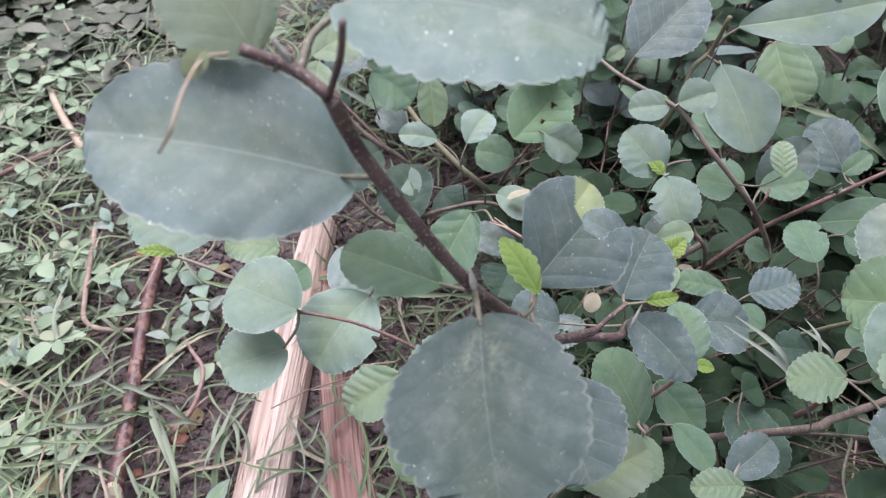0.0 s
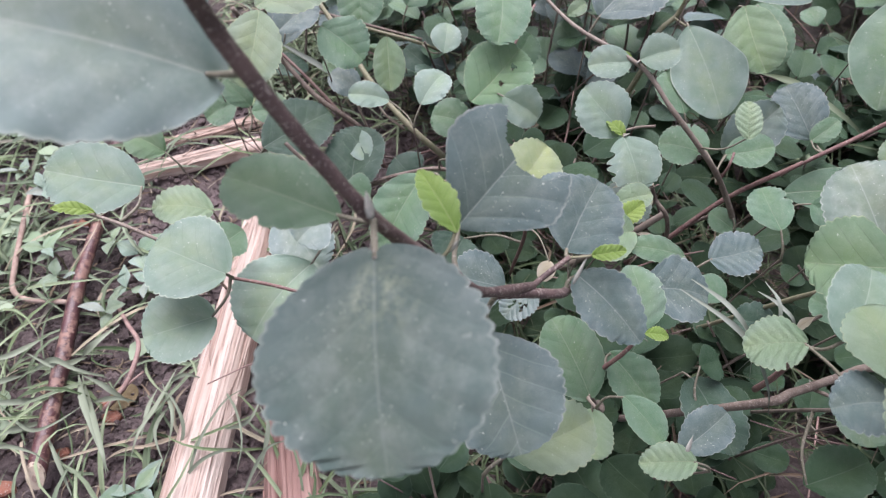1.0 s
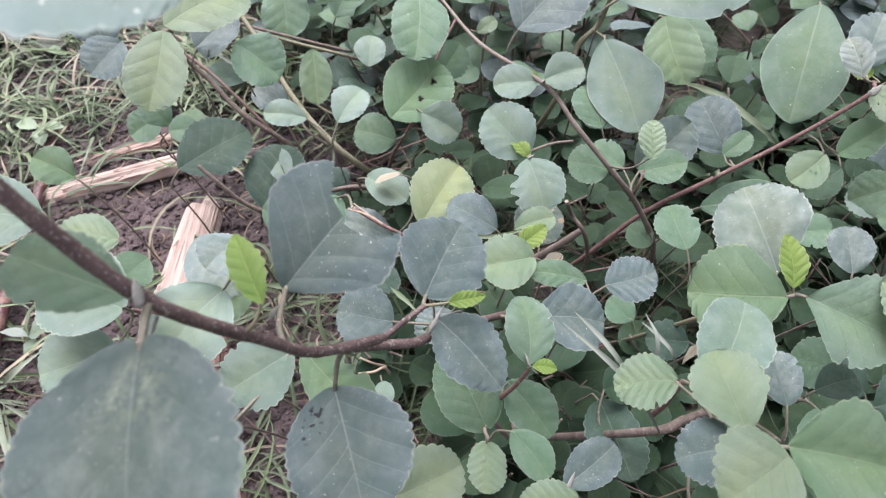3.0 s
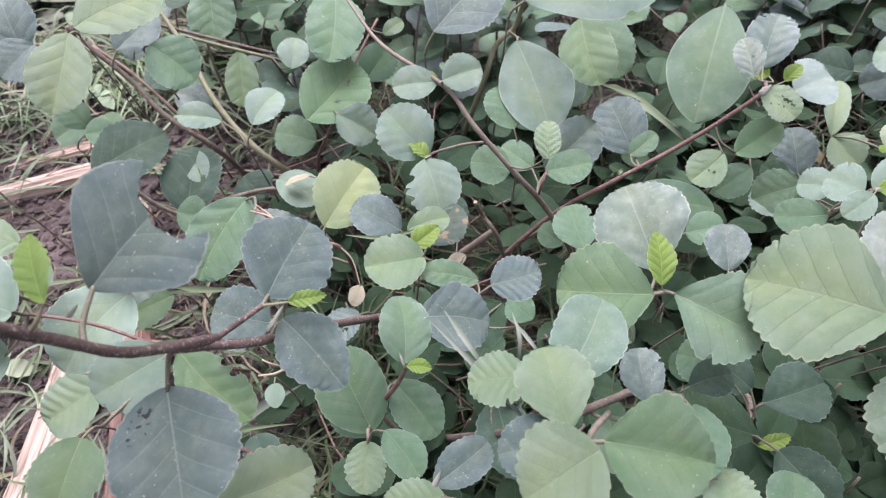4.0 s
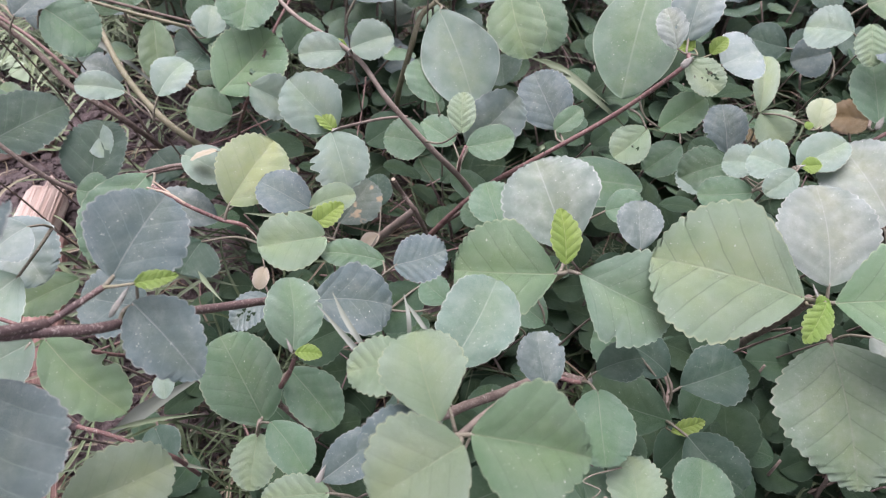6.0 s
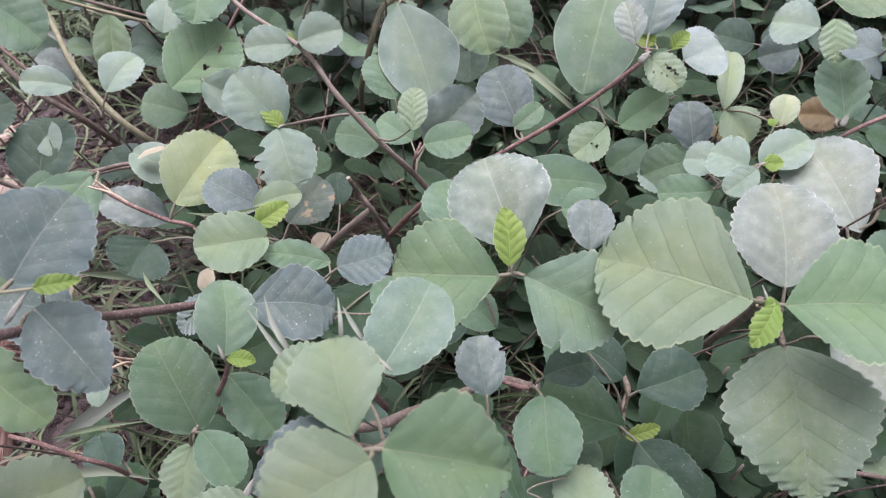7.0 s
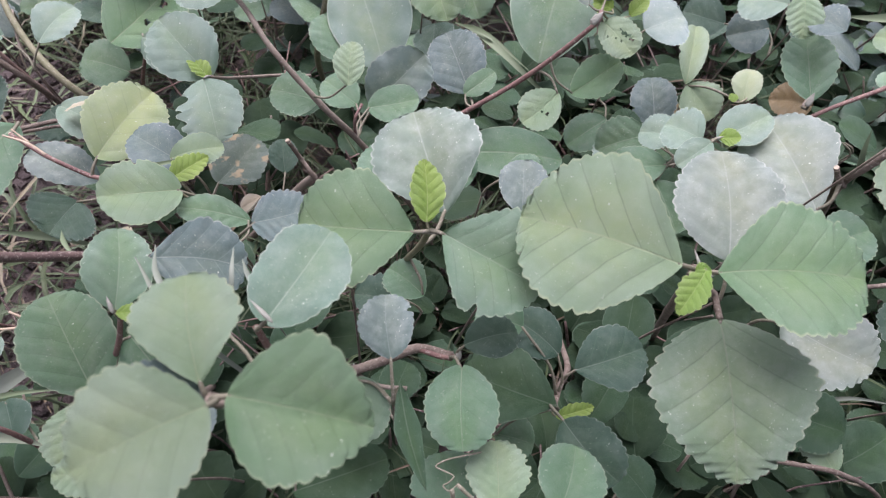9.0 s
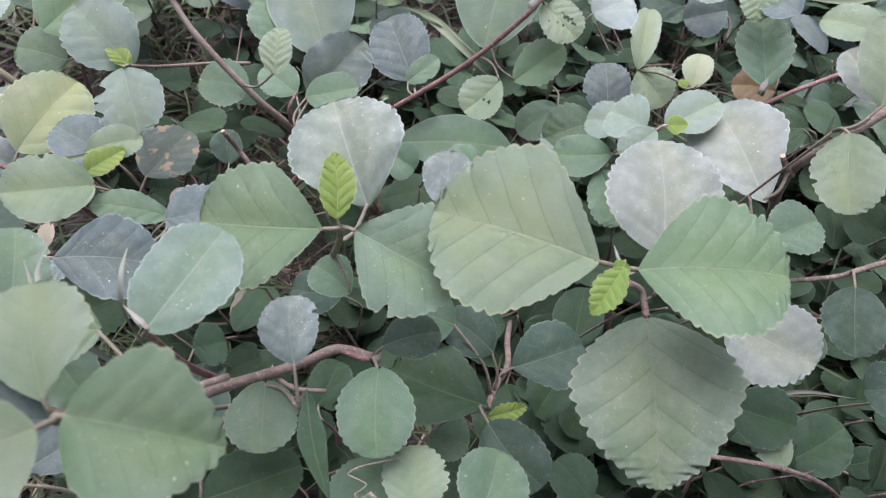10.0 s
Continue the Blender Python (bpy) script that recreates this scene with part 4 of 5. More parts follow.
branch = leafy_branch('reddish twig with mixed pale and green leaves, some eaten through')
stem(branch, [(352, 339, 245), (347, 333, 240), (319, 337, 205), (278, 335, 175), (241, 335, 145), (209, 335, 100), (203, 376, 20)], 1.1, 1.9, 'red')
bud(branch, (344, 328, 245), (349, 329, 251), 4.3)
leaf(branch, (361, 428, 238), (334, 365, 193), 5, 52, 'sea', 'entire')
leaf(branch, (363, 364, 235), (374, 386, 257), -4, 29, 'teal')
leaf(branch, (346, 342, 246), (343, 364, 257), -31, 16, 'pale', hole=1)
leaf(branch, (356, 344, 236), (370, 325, 229), 19, 22, 'light', hole=2)
leaf(branch, (367, 360, 232), (359, 369, 233), -37, 11, 'young', 'young')
leaf(branch, (377, 358, 229), (387, 364, 236), 8, 10, 'young', 'young')
leaf(branch, (392, 366, 215), (413, 368, 223), 11, 38, 'teal')
leaf(branch, (423, 352, 187), (437, 391, 200), -2, 17, 'light', 'fold')
leaf(branch, (342, 323, 205), (367, 330, 221), 28, 21, 'fresh')
leaf(branch, (335, 323, 206), (316, 315, 192), -20, 23, 'light', hole=1)
leaf(branch, (385, 360, 153), (360, 351, 139), -24, 24, 'mid')
leaf(branch, (293, 354, 180), (281, 388, 197), -24, 35, 'blue')
leaf(branch, (289, 349, 183), (307, 358, 192), 19, 14, 'mid')

branch = leafy_branch('thin red twig with round yellowish green leaves over grass')
stem(branch, [(127, 508, 190), (108, 473, 175), (94, 436, 160), (80, 439, 130), (67, 456, 90), (57, 487, 20)], 0.9, 1.4, 'red')
leaf(branch, (96, 416, 174), (122, 408, 159), 41, 30, 'mint')
leaf(branch, (98, 500, 219), (93, 444, 198), -13, 42, 'mid')
leaf(branch, (73, 422, 165), (111, 459, 184), 22, 51, 'fresh', hole=1)
leaf(branch, (74, 431, 135), (43, 439, 140), -33, 32, 'mid')
leaf(branch, (21, 590, 143), (41, 622, 157), 30, 38, 'mid')
leaf(branch, (111, 520, 123), (132, 548, 137), 26, 34, 'dark')

branch = leafy_branch('olive stem with small pale leaves over dry grass')
stem(branch, [(-64, 571, 180), (-31, 519, 160), (-3, 465, 150), (28, 428, 135), (55, 428, 100), (68, 486, 20)], 1.9, 2.7, 'olive')
stem(branch, [(-8, 479, 150), (3, 447, 140), (21, 434, 130)], 0.8, 1, 'tan')
leaf(branch, (4, 541, 144), (6, 501, 116), -5, 28, 'fresh')
leaf(branch, (36, 411, 173), (54, 436, 181), 17, 26, 'mint')
leaf(branch, (13, 420, 171), (-16, 418, 179), -29, 20, 'mint')
leaf(branch, (-19, 490, 122), (-43, 498, 138), -12, 29, 'steel')

branch = leafy_branch('brown twig with light green leaves beside bare soil')
stem(branch, [(-115, 518, 190), (-108, 521, 170), (-82, 512, 140), (-55, 485, 125), (-18, 469, 100), (-9, 507, 20)], 1.9, 2.3, 'bark')
stem(branch, [(-113, 536, 160), (-87, 526, 140), (-61, 508, 120), (-34, 493, 90), (-15, 496, 50), (-4, 501, 20)], 1.3, 1.6, 'pink')
stem(branch, [(-37, 519, 130), (-25, 497, 110), (-15, 486, 80), (-17, 506, 30)], 0.9, 1.1, 'tan')
leaf(branch, (-68, 432, 239), (-78, 387, 211), -16, 39, 'light')
leaf(branch, (-78, 460, 225), (-27, 500, 224), 31, 44, 'light')
leaf(branch, (-95, 434, 153), (-74, 439, 152), 25, 22, 'mid')
leaf(branch, (-102, 454, 142), (-119, 462, 162), -11, 24, 'mid')
leaf(branch, (-81, 396, 150), (-35, 430, 153), 19, 47, 'deep')
leaf(branch, (-79, 443, 134), (-91, 464, 146), -15, 25, 'fresh')
leaf(branch, (-135, 509, 103), (-160, 495, 97), -30, 31, 'mid')
leaf(branch, (-119, 474, 205), (-139, 450, 195), -28, 34, 'blue')

branch = leafy_branch('brown twig with dull green leaves over tangled grass')
stem(branch, [(-98, 563, 170), (-74, 561, 165), (-39, 557, 155), (-1, 545, 150), (35, 541, 140)], 1.4, 1.2, 'bark')
stem(branch, [(-37, 531, 170), (-7, 528, 160), (30, 523, 150), (55, 547, 120), (57, 638, 40)], 1.3, 1.5, 'olive')
leaf(branch, (-88, 541, 139), (-78, 589, 162), 14, 36, 'blue')
leaf(branch, (-36, 467, 204), (-6, 449, 185), 31, 39, 'mid')
leaf(branch, (54, 498, 155), (58, 522, 167), 12, 25, 'mint')
leaf(branch, (-23, 596, 174), (-19, 554, 146), -5, 41, 'mid')
leaf(branch, (-143, 495, 186), (-157, 527, 214), -1, 38, 'blue')
leaf(branch, (-81, 507, 174), (-53, 539, 186), 23, 34, 'blue')

branch = leafy_branch('cut brown twig with yellow-green and dark leaves near the soil')
stem(branch, [(-19, 377, 120), (4, 384, 125), (23, 385, 130), (45, 384, 135), (62, 390, 120), (75, 424, 50), (80, 436, 20)], 1.4, 1.6, 'bark', cut=True)
stem(branch, [(51, 319, 185), (69, 308, 180), (86, 304, 170), (102, 302, 160), (101, 341, 60)], 1.1, 1.3, 'red', cut=True)
stem(branch, [(48.5, 316.5, 186.6), (60.0, 313.5, 183.7), (69, 308, 180.6)], 0.5, 0.9, 'straw')
stem(branch, [(52.0, 320.0, 187.6), (60.6, 314.1, 183.5)], 0.35, 0.6, 'straw')
stem(branch, [(-27, 376, 120), (-6, 382, 120), (15, 391, 120), (38, 406, 110), (38, 455, 50), (39, 469, 20)], 1, 1.2, 'bark')
leaf(branch, (150, 254, 212), (121, 243, 221), -28, 28, 'light', 'disc')
leaf(branch, (-19, 375, 120), (-9, 420, 146), 2, 45, 'deep')
leaf(branch, (38, 347, 166), (10, 294, 150), -29, 37, 'mid')
leaf(branch, (92, 309, 177), (118, 345, 190), 30, 39, 'yellow')
leaf(branch, (57, 364, 164), (83, 352, 153), 2, 29, 'mint', 'disc')
leaf(branch, (79, 357, 173), (63, 354, 169), 25, 12, 'dry', 'crinkle')
leaf(branch, (143, 274, 211), (166, 281, 211), 30, 15, 'light')
leaf(branch, (144, 263, 209), (160, 274, 212), 22, 12, 'young', 'young')
leaf(branch, (64, 320, 131), (53, 297, 129), -22, 38, 'deep')
leaf(branch, (-22, 368, 133), (-3, 367, 127), 32, 27, 'mid')
leaf(branch, (11, 429, 105), (28, 413, 95), 11, 35, 'deep')
leaf(branch, (71, 339, 127), (32, 348, 141), -10, 27, 'steel')
stem(branch, [(-58, 378, 170), (-46, 373, 155), (-36, 373, 137), (-23, 375, 121)], 1.4, 1.6, 'bark')
leaf(branch, (-17, 420, 143), (-6, 394, 137), 20, 19, 'mint')
leaf(branch, (113, 270, 167), (108, 261, 160), 10, 11, 'dry', 'crinkle')
leaf(branch, (176, 286, 169), (166, 282, 165), -15, 9, 'dry', 'crinkle')
leaf(branch, (219, 193, 221), (211, 189, 210), 20, 5, 'dry', 'lance')

branch = leafy_branch('cut tan stump with dark wrinkled leaves inside the bush')
stem(branch, [(200, 328, 140), (184, 330, 120), (163, 343, 80), (133, 365, 20)], 2.4, 2.8, 'tan')
stem(branch, [(187, 332, 165), (193, 332, 150), (201, 324, 140), (210, 332, 100), (218, 362, 30)], 1.3, 1.7, 'bark', cut=True)
stem(branch, [(244, 330, 140), (226, 336, 120), (210, 336, 100)], 1.3, 1.4, 'bark')
leaf(branch, (154, 294, 172), (173, 321, 177), 11, 30, 'dark', rust=1)
leaf(branch, (178, 357, 112), (177, 377, 123), 6, 19, 'deep')
leaf(branch, (184, 232, 215), (208, 235, 220), 15, 24, 'blue', 'crinkle')
leaf(branch, (179, 246, 199), (148, 250, 205), -18, 15, 'mid')
leaf(branch, (243, 272, 187), (238, 300, 193), -8, 25, 'mid')
leaf(branch, (212, 245, 158), (199, 257, 163), -19, 18, 'mid')
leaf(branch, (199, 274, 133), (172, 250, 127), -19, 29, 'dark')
leaf(branch, (277, 304, 173), (290, 298, 167), 33, 21, 'mid')

branch = leafy_branch('rough brown branch with small round green leaves and woolly buds')
stem(branch, [(263, 173, 200), (250, 180, 195), (237, 178, 190), (224, 174, 190), (210, 169, 193), (196, 166, 190), (167, 201, 100), (143, 233, 20)], 1.9, 2.3, 'bark')
stem(branch, [(195, 164, 245), (196, 167, 225), (198, 171, 205), (201, 178, 180)], 1.2, 1.5, 'red')
stem(branch, [(265, 173, 200), (259, 173, 200), (250, 180, 195)], 0.9, 1.2, 'red')
stem(branch, [(245, 165, 190), (233, 167, 190), (224, 175, 186)], 0.9, 1, 'tan')
bud(branch, (204, 152, 268), (198, 157, 273), 3.7)
bud(branch, (265, 170, 202), (266, 175, 204), 3.5)
bud(branch, (224, 173, 187), (224, 178, 189), 3.2)
leaf(branch, (201, 157, 261), (220, 186, 266), 6, 28, 'jade', 'disc', crease=0.2)
leaf(branch, (238, 156, 234), (237, 177, 241), 2, 19, 'steel')
leaf(branch, (226, 159, 214), (225, 136, 210), 3, 24, 'sea', 'disc')
leaf(branch, (265, 163, 210), (263, 134, 202), 1, 27, 'mid', 'disc')
leaf(branch, (267, 173, 209), (289, 178, 208), 11, 18, 'deep')
leaf(branch, (241, 152, 223), (248, 117, 215), 2, 9, 'dark', 'lance')
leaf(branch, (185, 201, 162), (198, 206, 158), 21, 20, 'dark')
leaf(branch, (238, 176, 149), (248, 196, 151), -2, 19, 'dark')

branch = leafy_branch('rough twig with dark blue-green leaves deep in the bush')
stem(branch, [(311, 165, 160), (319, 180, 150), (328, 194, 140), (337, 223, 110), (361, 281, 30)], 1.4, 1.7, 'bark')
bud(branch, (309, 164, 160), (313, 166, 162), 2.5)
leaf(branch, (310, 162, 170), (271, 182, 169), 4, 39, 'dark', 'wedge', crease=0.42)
leaf(branch, (326, 185, 156), (359, 191, 163), 3, 33, 'deep', 'wedge')
leaf(branch, (316, 187, 169), (296, 205, 173), -13, 23, 'deep')
leaf(branch, (310, 159, 165), (327, 162, 167), 14, 8, 'young', 'young')
leaf(branch, (305, 147, 192), (322, 123, 189), 27, 25, 'deep')
leaf(branch, (287, 163, 139), (304, 156, 141), 11, 20, 'mid')
leaf(branch, (299, 196, 180), (279, 205, 180), -36, 26, 'mid')

branch = leafy_branch('upright shoot with three large scalloped leaves and a yellow-green tip')
stem(branch, [(349, 180, 245), (355, 186, 225), (374, 207, 170), (407, 242, 80), (428, 264, 20)], 2, 2.3, 'bark')
stem(branch, [(354, 177, 238), (360, 177, 233), (361, 172, 230), (361, 168, 229)], 1.3, 1.2, 'bark')
bud(branch, (345, 172, 255), (343, 179, 259), 2.3)
bud(branch, (348, 172, 252), (351, 172, 254), 1.9)
leaf(branch, (336, 172, 260), (286, 199, 255), -33, 56, 'light', 'wedge', crease=0.2)
leaf(branch, (350, 171, 256), (393, 160, 265), 12, 48, 'fresh', 'wedge', crease=0.26)
leaf(branch, (361, 168, 229), (355, 113, 212), 14, 57, 'olive', 'rhomb', crease=0.22)
leaf(branch, (343, 169, 261), (331, 156, 255), -6, 10, 'young', 'young')
leaf(branch, (341, 170, 257), (346, 170, 259), 22, 7, 'young', 'young')

branch = leafy_branch('upright shoot with two broad green leaves and a young tip leaf')
stem(branch, [(254, 203, 243), (252, 213, 220), (245, 237, 170), (236, 277, 80), (231, 305, 20)], 1.3, 1.5, 'olive')
bud(branch, (250, 203, 243), (258, 202, 242), 2.8)
leaf(branch, (248, 198, 249), (207, 204, 248), -22, 43, 'fresh', 'wedge', crease=0.34)
leaf(branch, (259, 201, 244), (294, 180, 236), 26, 41, 'sea', 'wedge', crease=0.36)
leaf(branch, (264, 227, 224), (252, 264, 246), -16, 47, 'chalk', 'wedge')
leaf(branch, (253, 203, 248), (253, 224, 259), 1, 13, 'young', 'young')
leaf(branch, (294, 220, 231), (297, 242, 239), -12, 20, 'steel')
leaf(branch, (255, 209, 189), (240, 223, 191), -17, 19, 'mid')
leaf(branch, (299, 272, 196), (317, 267, 204), 19, 21, 'mid')

branch = leafy_branch('reddish twig with clustered small pale leaves and one lemon leaf')
stem(branch, [(445, 324, 200), (455, 329, 185), (482, 331, 170), (521, 344, 175), (551, 349, 185), (569, 353, 190)], 0.9, 1.6, 'red')
stem(branch, [(414, 292, 200), (415, 300, 180), (454, 348, 100), (499, 401, 20)], 0.9, 1.3, 'tan')
bud(branch, (411, 288, 204), (415, 287, 207), 3.4)
leaf(branch, (424, 352, 187), (437, 333, 177), 30, 26, 'light')
leaf(branch, (385, 304, 168), (369, 327, 169), -18, 29, 'mint')
leaf(branch, (387, 281, 193), (359, 287, 187), -28, 22, 'mid')
leaf(branch, (398, 299, 195), (382, 310, 189), -24, 22, 'mint')
leaf(branch, (401, 283, 209), (388, 299, 205), -26, 26, 'mint')
leaf(branch, (404, 279, 211), (386, 271, 203), -11, 16, 'mint')
leaf(branch, (414, 289, 204), (425, 287, 206), 21, 10, 'young', 'young')
leaf(branch, (421, 298, 194), (449, 305, 205), 6, 25, 'mint')
leaf(branch, (443, 323, 198), (450, 339, 208), -8, 16, 'lemon')
leaf(branch, (415, 352, 152), (417, 383, 167), -12, 29, 'blue')
leaf(branch, (397, 334, 164), (383, 349, 167), -31, 17, 'dark')
leaf(branch, (582, 375, 113), (554, 384, 100), -29, 38, 'dark')
leaf(branch, (391, 315, 182), (364, 317, 168), -31, 29, 'mid')
leaf(branch, (382, 277, 186), (390, 250, 174), 20, 25, 'mid')
leaf(branch, (441, 365, 149), (433, 375, 151), -22, 8, 'brown', 'crinkle')
leaf(branch, (437, 322, 199), (436, 327, 201), -3, 6, 'young', 'young')

branch = leafy_branch('rough grey-brown branch with large dusty pale leaves and a cut stub')
stem(branch, [(495, 255, 250), (489, 253, 245), (475, 249, 235), (469, 252, 220), (471, 259, 200), (484, 269, 170), (511, 287, 120), (579, 341, 20)], 2, 2.2, 'bark')
stem(branch, [(458, 256, 215), (463, 256, 208), (471, 257, 200)], 1.3, 1.4, 'bark', cut=True)
leaf(branch, (379, 199, 222), (384, 244, 240), -6, 46, 'pale')
leaf(branch, (456, 246, 193), (451, 308, 198), -30, 47, 'pale', 'wedge')
leaf(branch, (427, 197, 172), (453, 166, 181), 36, 38, 'pale')
leaf(branch, (442, 219, 267), (437, 192, 253), 29, 24, 'light')
leaf(branch, (468, 239, 262), (462, 265, 268), -28, 17, 'pale')
leaf(branch, (457, 228, 271), (463, 258, 289), -23, 20, 'light')
leaf(branch, (491, 282, 263), (474, 301, 257), -29, 19, 'light')
leaf(branch, (454, 228, 186), (477, 233, 194), 10, 28, 'mid')

branch = leafy_branch('reddish shoot with scalloped green leaves and crinkled new leaves')
stem(branch, [(139, 188, 215), (134, 188, 200), (124, 190, 175), (123, 193, 160)], 1, 1.3, 'red')
stem(branch, [(116, 190, 180), (123, 192, 160), (135, 191, 130), (142, 211, 100), (133, 257, 20)], 1.2, 1.9, 'bark')
stem(branch, [(142, 209, 100), (127, 201, 80), (110, 193, 60), (88, 194, 20)], 1.9, 2.2, 'bark')
stem(branch, [(120, 166, 190), (119, 177, 180), (125, 189, 170)], 0.8, 1.1, 'tan')
bud(branch, (148, 134, 212), (152, 141, 215), 3.4)
bud(branch, (143, 186, 215), (137, 191, 218), 2.1)
bud(branch, (139, 186, 222), (137, 191, 226), 1.9)
leaf(branch, (139, 188, 221), (138, 217, 232), 15, 24, 'sea')
leaf(branch, (120, 176, 181), (103, 208, 202), 9, 35, 'mid', 'disc')
leaf(branch, (132, 197, 187), (152, 173, 173), 10, 24, 'mid')
leaf(branch, (140, 186, 222), (151, 185, 220), 9, 7, 'young', 'young')
leaf(branch, (129, 163, 208), (143, 143, 202), -7, 18, 'mid')
leaf(branch, (119, 167, 185), (117, 144, 183), -17, 19, 'light', 'crinkle')
leaf(branch, (152, 132, 210), (128, 131, 213), -17, 15, 'light', 'crinkle')
leaf(branch, (149, 139, 203), (174, 156, 203), 7, 19, 'blue')
leaf(branch, (73, 123, 248), (105, 136, 245), 18, 26, 'light')
leaf(branch, (186, 203, 145), (191, 154, 157), 5, 29, 'deep')
leaf(branch, (249, 241, 136), (223, 244, 138), -20, 24, 'deep')
leaf(branch, (68, 210, 168), (71, 195, 170), 0, 10, 'mint')

branch = leafy_branch('thin red twig with soft green leaves over split wood and grass')
stem(branch, [(-75, 263, 170), (-54, 261, 165), (-34, 257, 160), (-8, 249, 150), (8, 252, 120), (15, 293, 30)], 1, 1.2, 'red')
stem(branch, [(23, 194, 149), (38, 189, 148), (53, 184, 140), (65, 182, 128), (63, 190, 77)], 1.1, 1.3, 'red')
stem(branch, [(52, 229, 142), (61, 229, 143), (66, 235, 136), (67, 246, 107)], 0.7, 0.9, 'straw')
stem(branch, [(52, 241, 139), (59, 240, 133), (65, 250, 109)], 0.6, 0.8, 'straw')
leaf(branch, (43, 210, 102), (52, 189, 100), 5, 22, 'deep', 'disc')
stem(branch, [(-154, 290, 200), (-133, 284, 195), (-109, 274, 190), (-107, 293, 150), (-139, 363, 20)], 1.1, 1.2, 'tan')
stem(branch, [(-13, 230, 160), (-25, 223, 170), (-32, 222, 170)], 0.8, 1, 'tan')
bud(branch, (-15, 249, 150), (-8, 251, 150), 3.7)
leaf(branch, (-6, 199, 200), (-35, 188, 186), -22, 28, 'light', 'crinkle')
leaf(branch, (8, 160, 229), (7, 129, 231), -22, 26, 'fresh')
leaf(branch, (32, 202, 220), (4, 182, 221), -33, 31, 'mint')
leaf(branch, (-43, 345, 64), (-80, 321, 66), -23, 29, 'fresh')
leaf(branch, (-70, 251, 190), (-111, 268, 197), -12, 50, 'mint', 'disc')
leaf(branch, (-82, 240, 164), (-118, 226, 166), -10, 45, 'mint', 'disc')
leaf(branch, (-128, 312, 198), (-182, 314, 212), -20, 46, 'mint')
leaf(branch, (-149, 289, 202), (-172, 288, 207), -19, 8, 'young', 'young')
leaf(branch, (-96, 315, 172), (-129, 310, 182), -13, 29, 'light', 'crinkle')
leaf(branch, (-74, 300, 170), (-87, 285, 170), -26, 25, 'mid')
leaf(branch, (-144, 379, 164), (-170, 388, 176), -33, 26, 'fresh')
leaf(branch, (-27, 316, 160), (-42, 297, 160), -23, 32, 'teal')
leaf(branch, (-36, 295, 140), (-73, 251, 121), -10, 59, 'mint')
leaf(branch, (-65, 348, 130), (-37, 310, 111), 12, 46, 'teal')

branch = leafy_branch('tan twig with grey-green leaves and one brown withered leaf')
stem(branch, [(506, 350, 170), (523, 369, 160), (544, 397, 150), (631, 504, 80), (709, 599, 20)], 1, 1.3, 'tan')
bud(branch, (488, 328, 190), (491, 332, 197), 4.0)
leaf(branch, (493, 394, 214), (472, 413, 206), -35, 31, 'mint')
leaf(branch, (488, 379, 230), (486, 359, 214), 15, 20, 'light', 'crinkle')
leaf(branch, (502, 413, 184), (474, 412, 178), -37, 29, 'blue')
leaf(branch, (496, 336, 187), (498, 373, 208), -13, 32, 'mid')
leaf(branch, (519, 426, 213), (550, 420, 227), 21, 45, 'fresh')
leaf(branch, (506, 354, 223), (494, 370, 221), -22, 25, 'blue')
leaf(branch, (567, 408, 119), (536, 417, 118), -38, 27, 'brown')
leaf(branch, (553, 350, 138), (523, 361, 132), -20, 30, 'dark')
leaf(branch, (487, 439, 169), (459, 451, 171), -37, 30, 'deep')

branch = leafy_branch('olive stem with smooth-edged oval leaves, one leaf chewed')
stem(branch, [(236, 472, 230), (230, 474, 200), (215, 465, 190), (206, 452, 170), (197, 466, 120), (197, 537, 30)], 1.6, 2.4, 'olive')
stem(branch, [(225, 467, 200), (232, 455, 200)], 0.9, 0.9, 'olive')
leaf(branch, (225, 438, 212), (244, 383, 175), 16, 51, 'mint', 'entire')
leaf(branch, (280, 478, 201), (287, 426, 179), 18, 40, 'fresh')
leaf(branch, (305, 508, 184), (315, 463, 156), 19, 38, 'mid')
leaf(branch, (219, 387, 177), (208, 414, 192), -8, 29, 'mid')
leaf(branch, (227, 434, 246), (325, 442, 254), 40, 43, 'mint', 'entire', hole=1)
leaf(branch, (282, 339, 145), (353, 334, 142), 23, 36, 'mid', 'entire')

branch = leafy_branch('pale shoot with broad light green leaves above the bush')
stem(branch, [(193, 123, 285), (196, 121, 284), (207, 136, 260), (219, 150, 240)], 1, 1.1, 'tan')
stem(branch, [(193, 124, 283), (200, 135, 250), (216, 162, 190), (242, 202, 100), (261, 237, 20)], 0.7, 1.1, 'tan')
bud(branch, (191, 124, 284), (197, 121, 284), 2.2)
leaf(branch, (202, 127, 192), (236, 138, 188), 2, 24, 'dark')
leaf(branch, (200, 118, 295), (232, 110, 291), 24, 33, 'fresh', 'rhomb', crease=0.42)
leaf(branch, (192, 124, 289), (187, 150, 296), -1, 25, 'light', 'wedge')
leaf(branch, (187, 158, 259), (164, 158, 257), -22, 20, 'light', 'crinkle')
leaf(branch, (197, 114, 299), (173, 101, 301), -19, 29, 'light', crease=0.2)
leaf(branch, (192, 122, 283), (169, 119, 287), -12, 20, 'blue')
leaf(branch, (108, 273, 132), (87, 259, 125), 10, 26, 'steel', 'crinkle', hole=2)

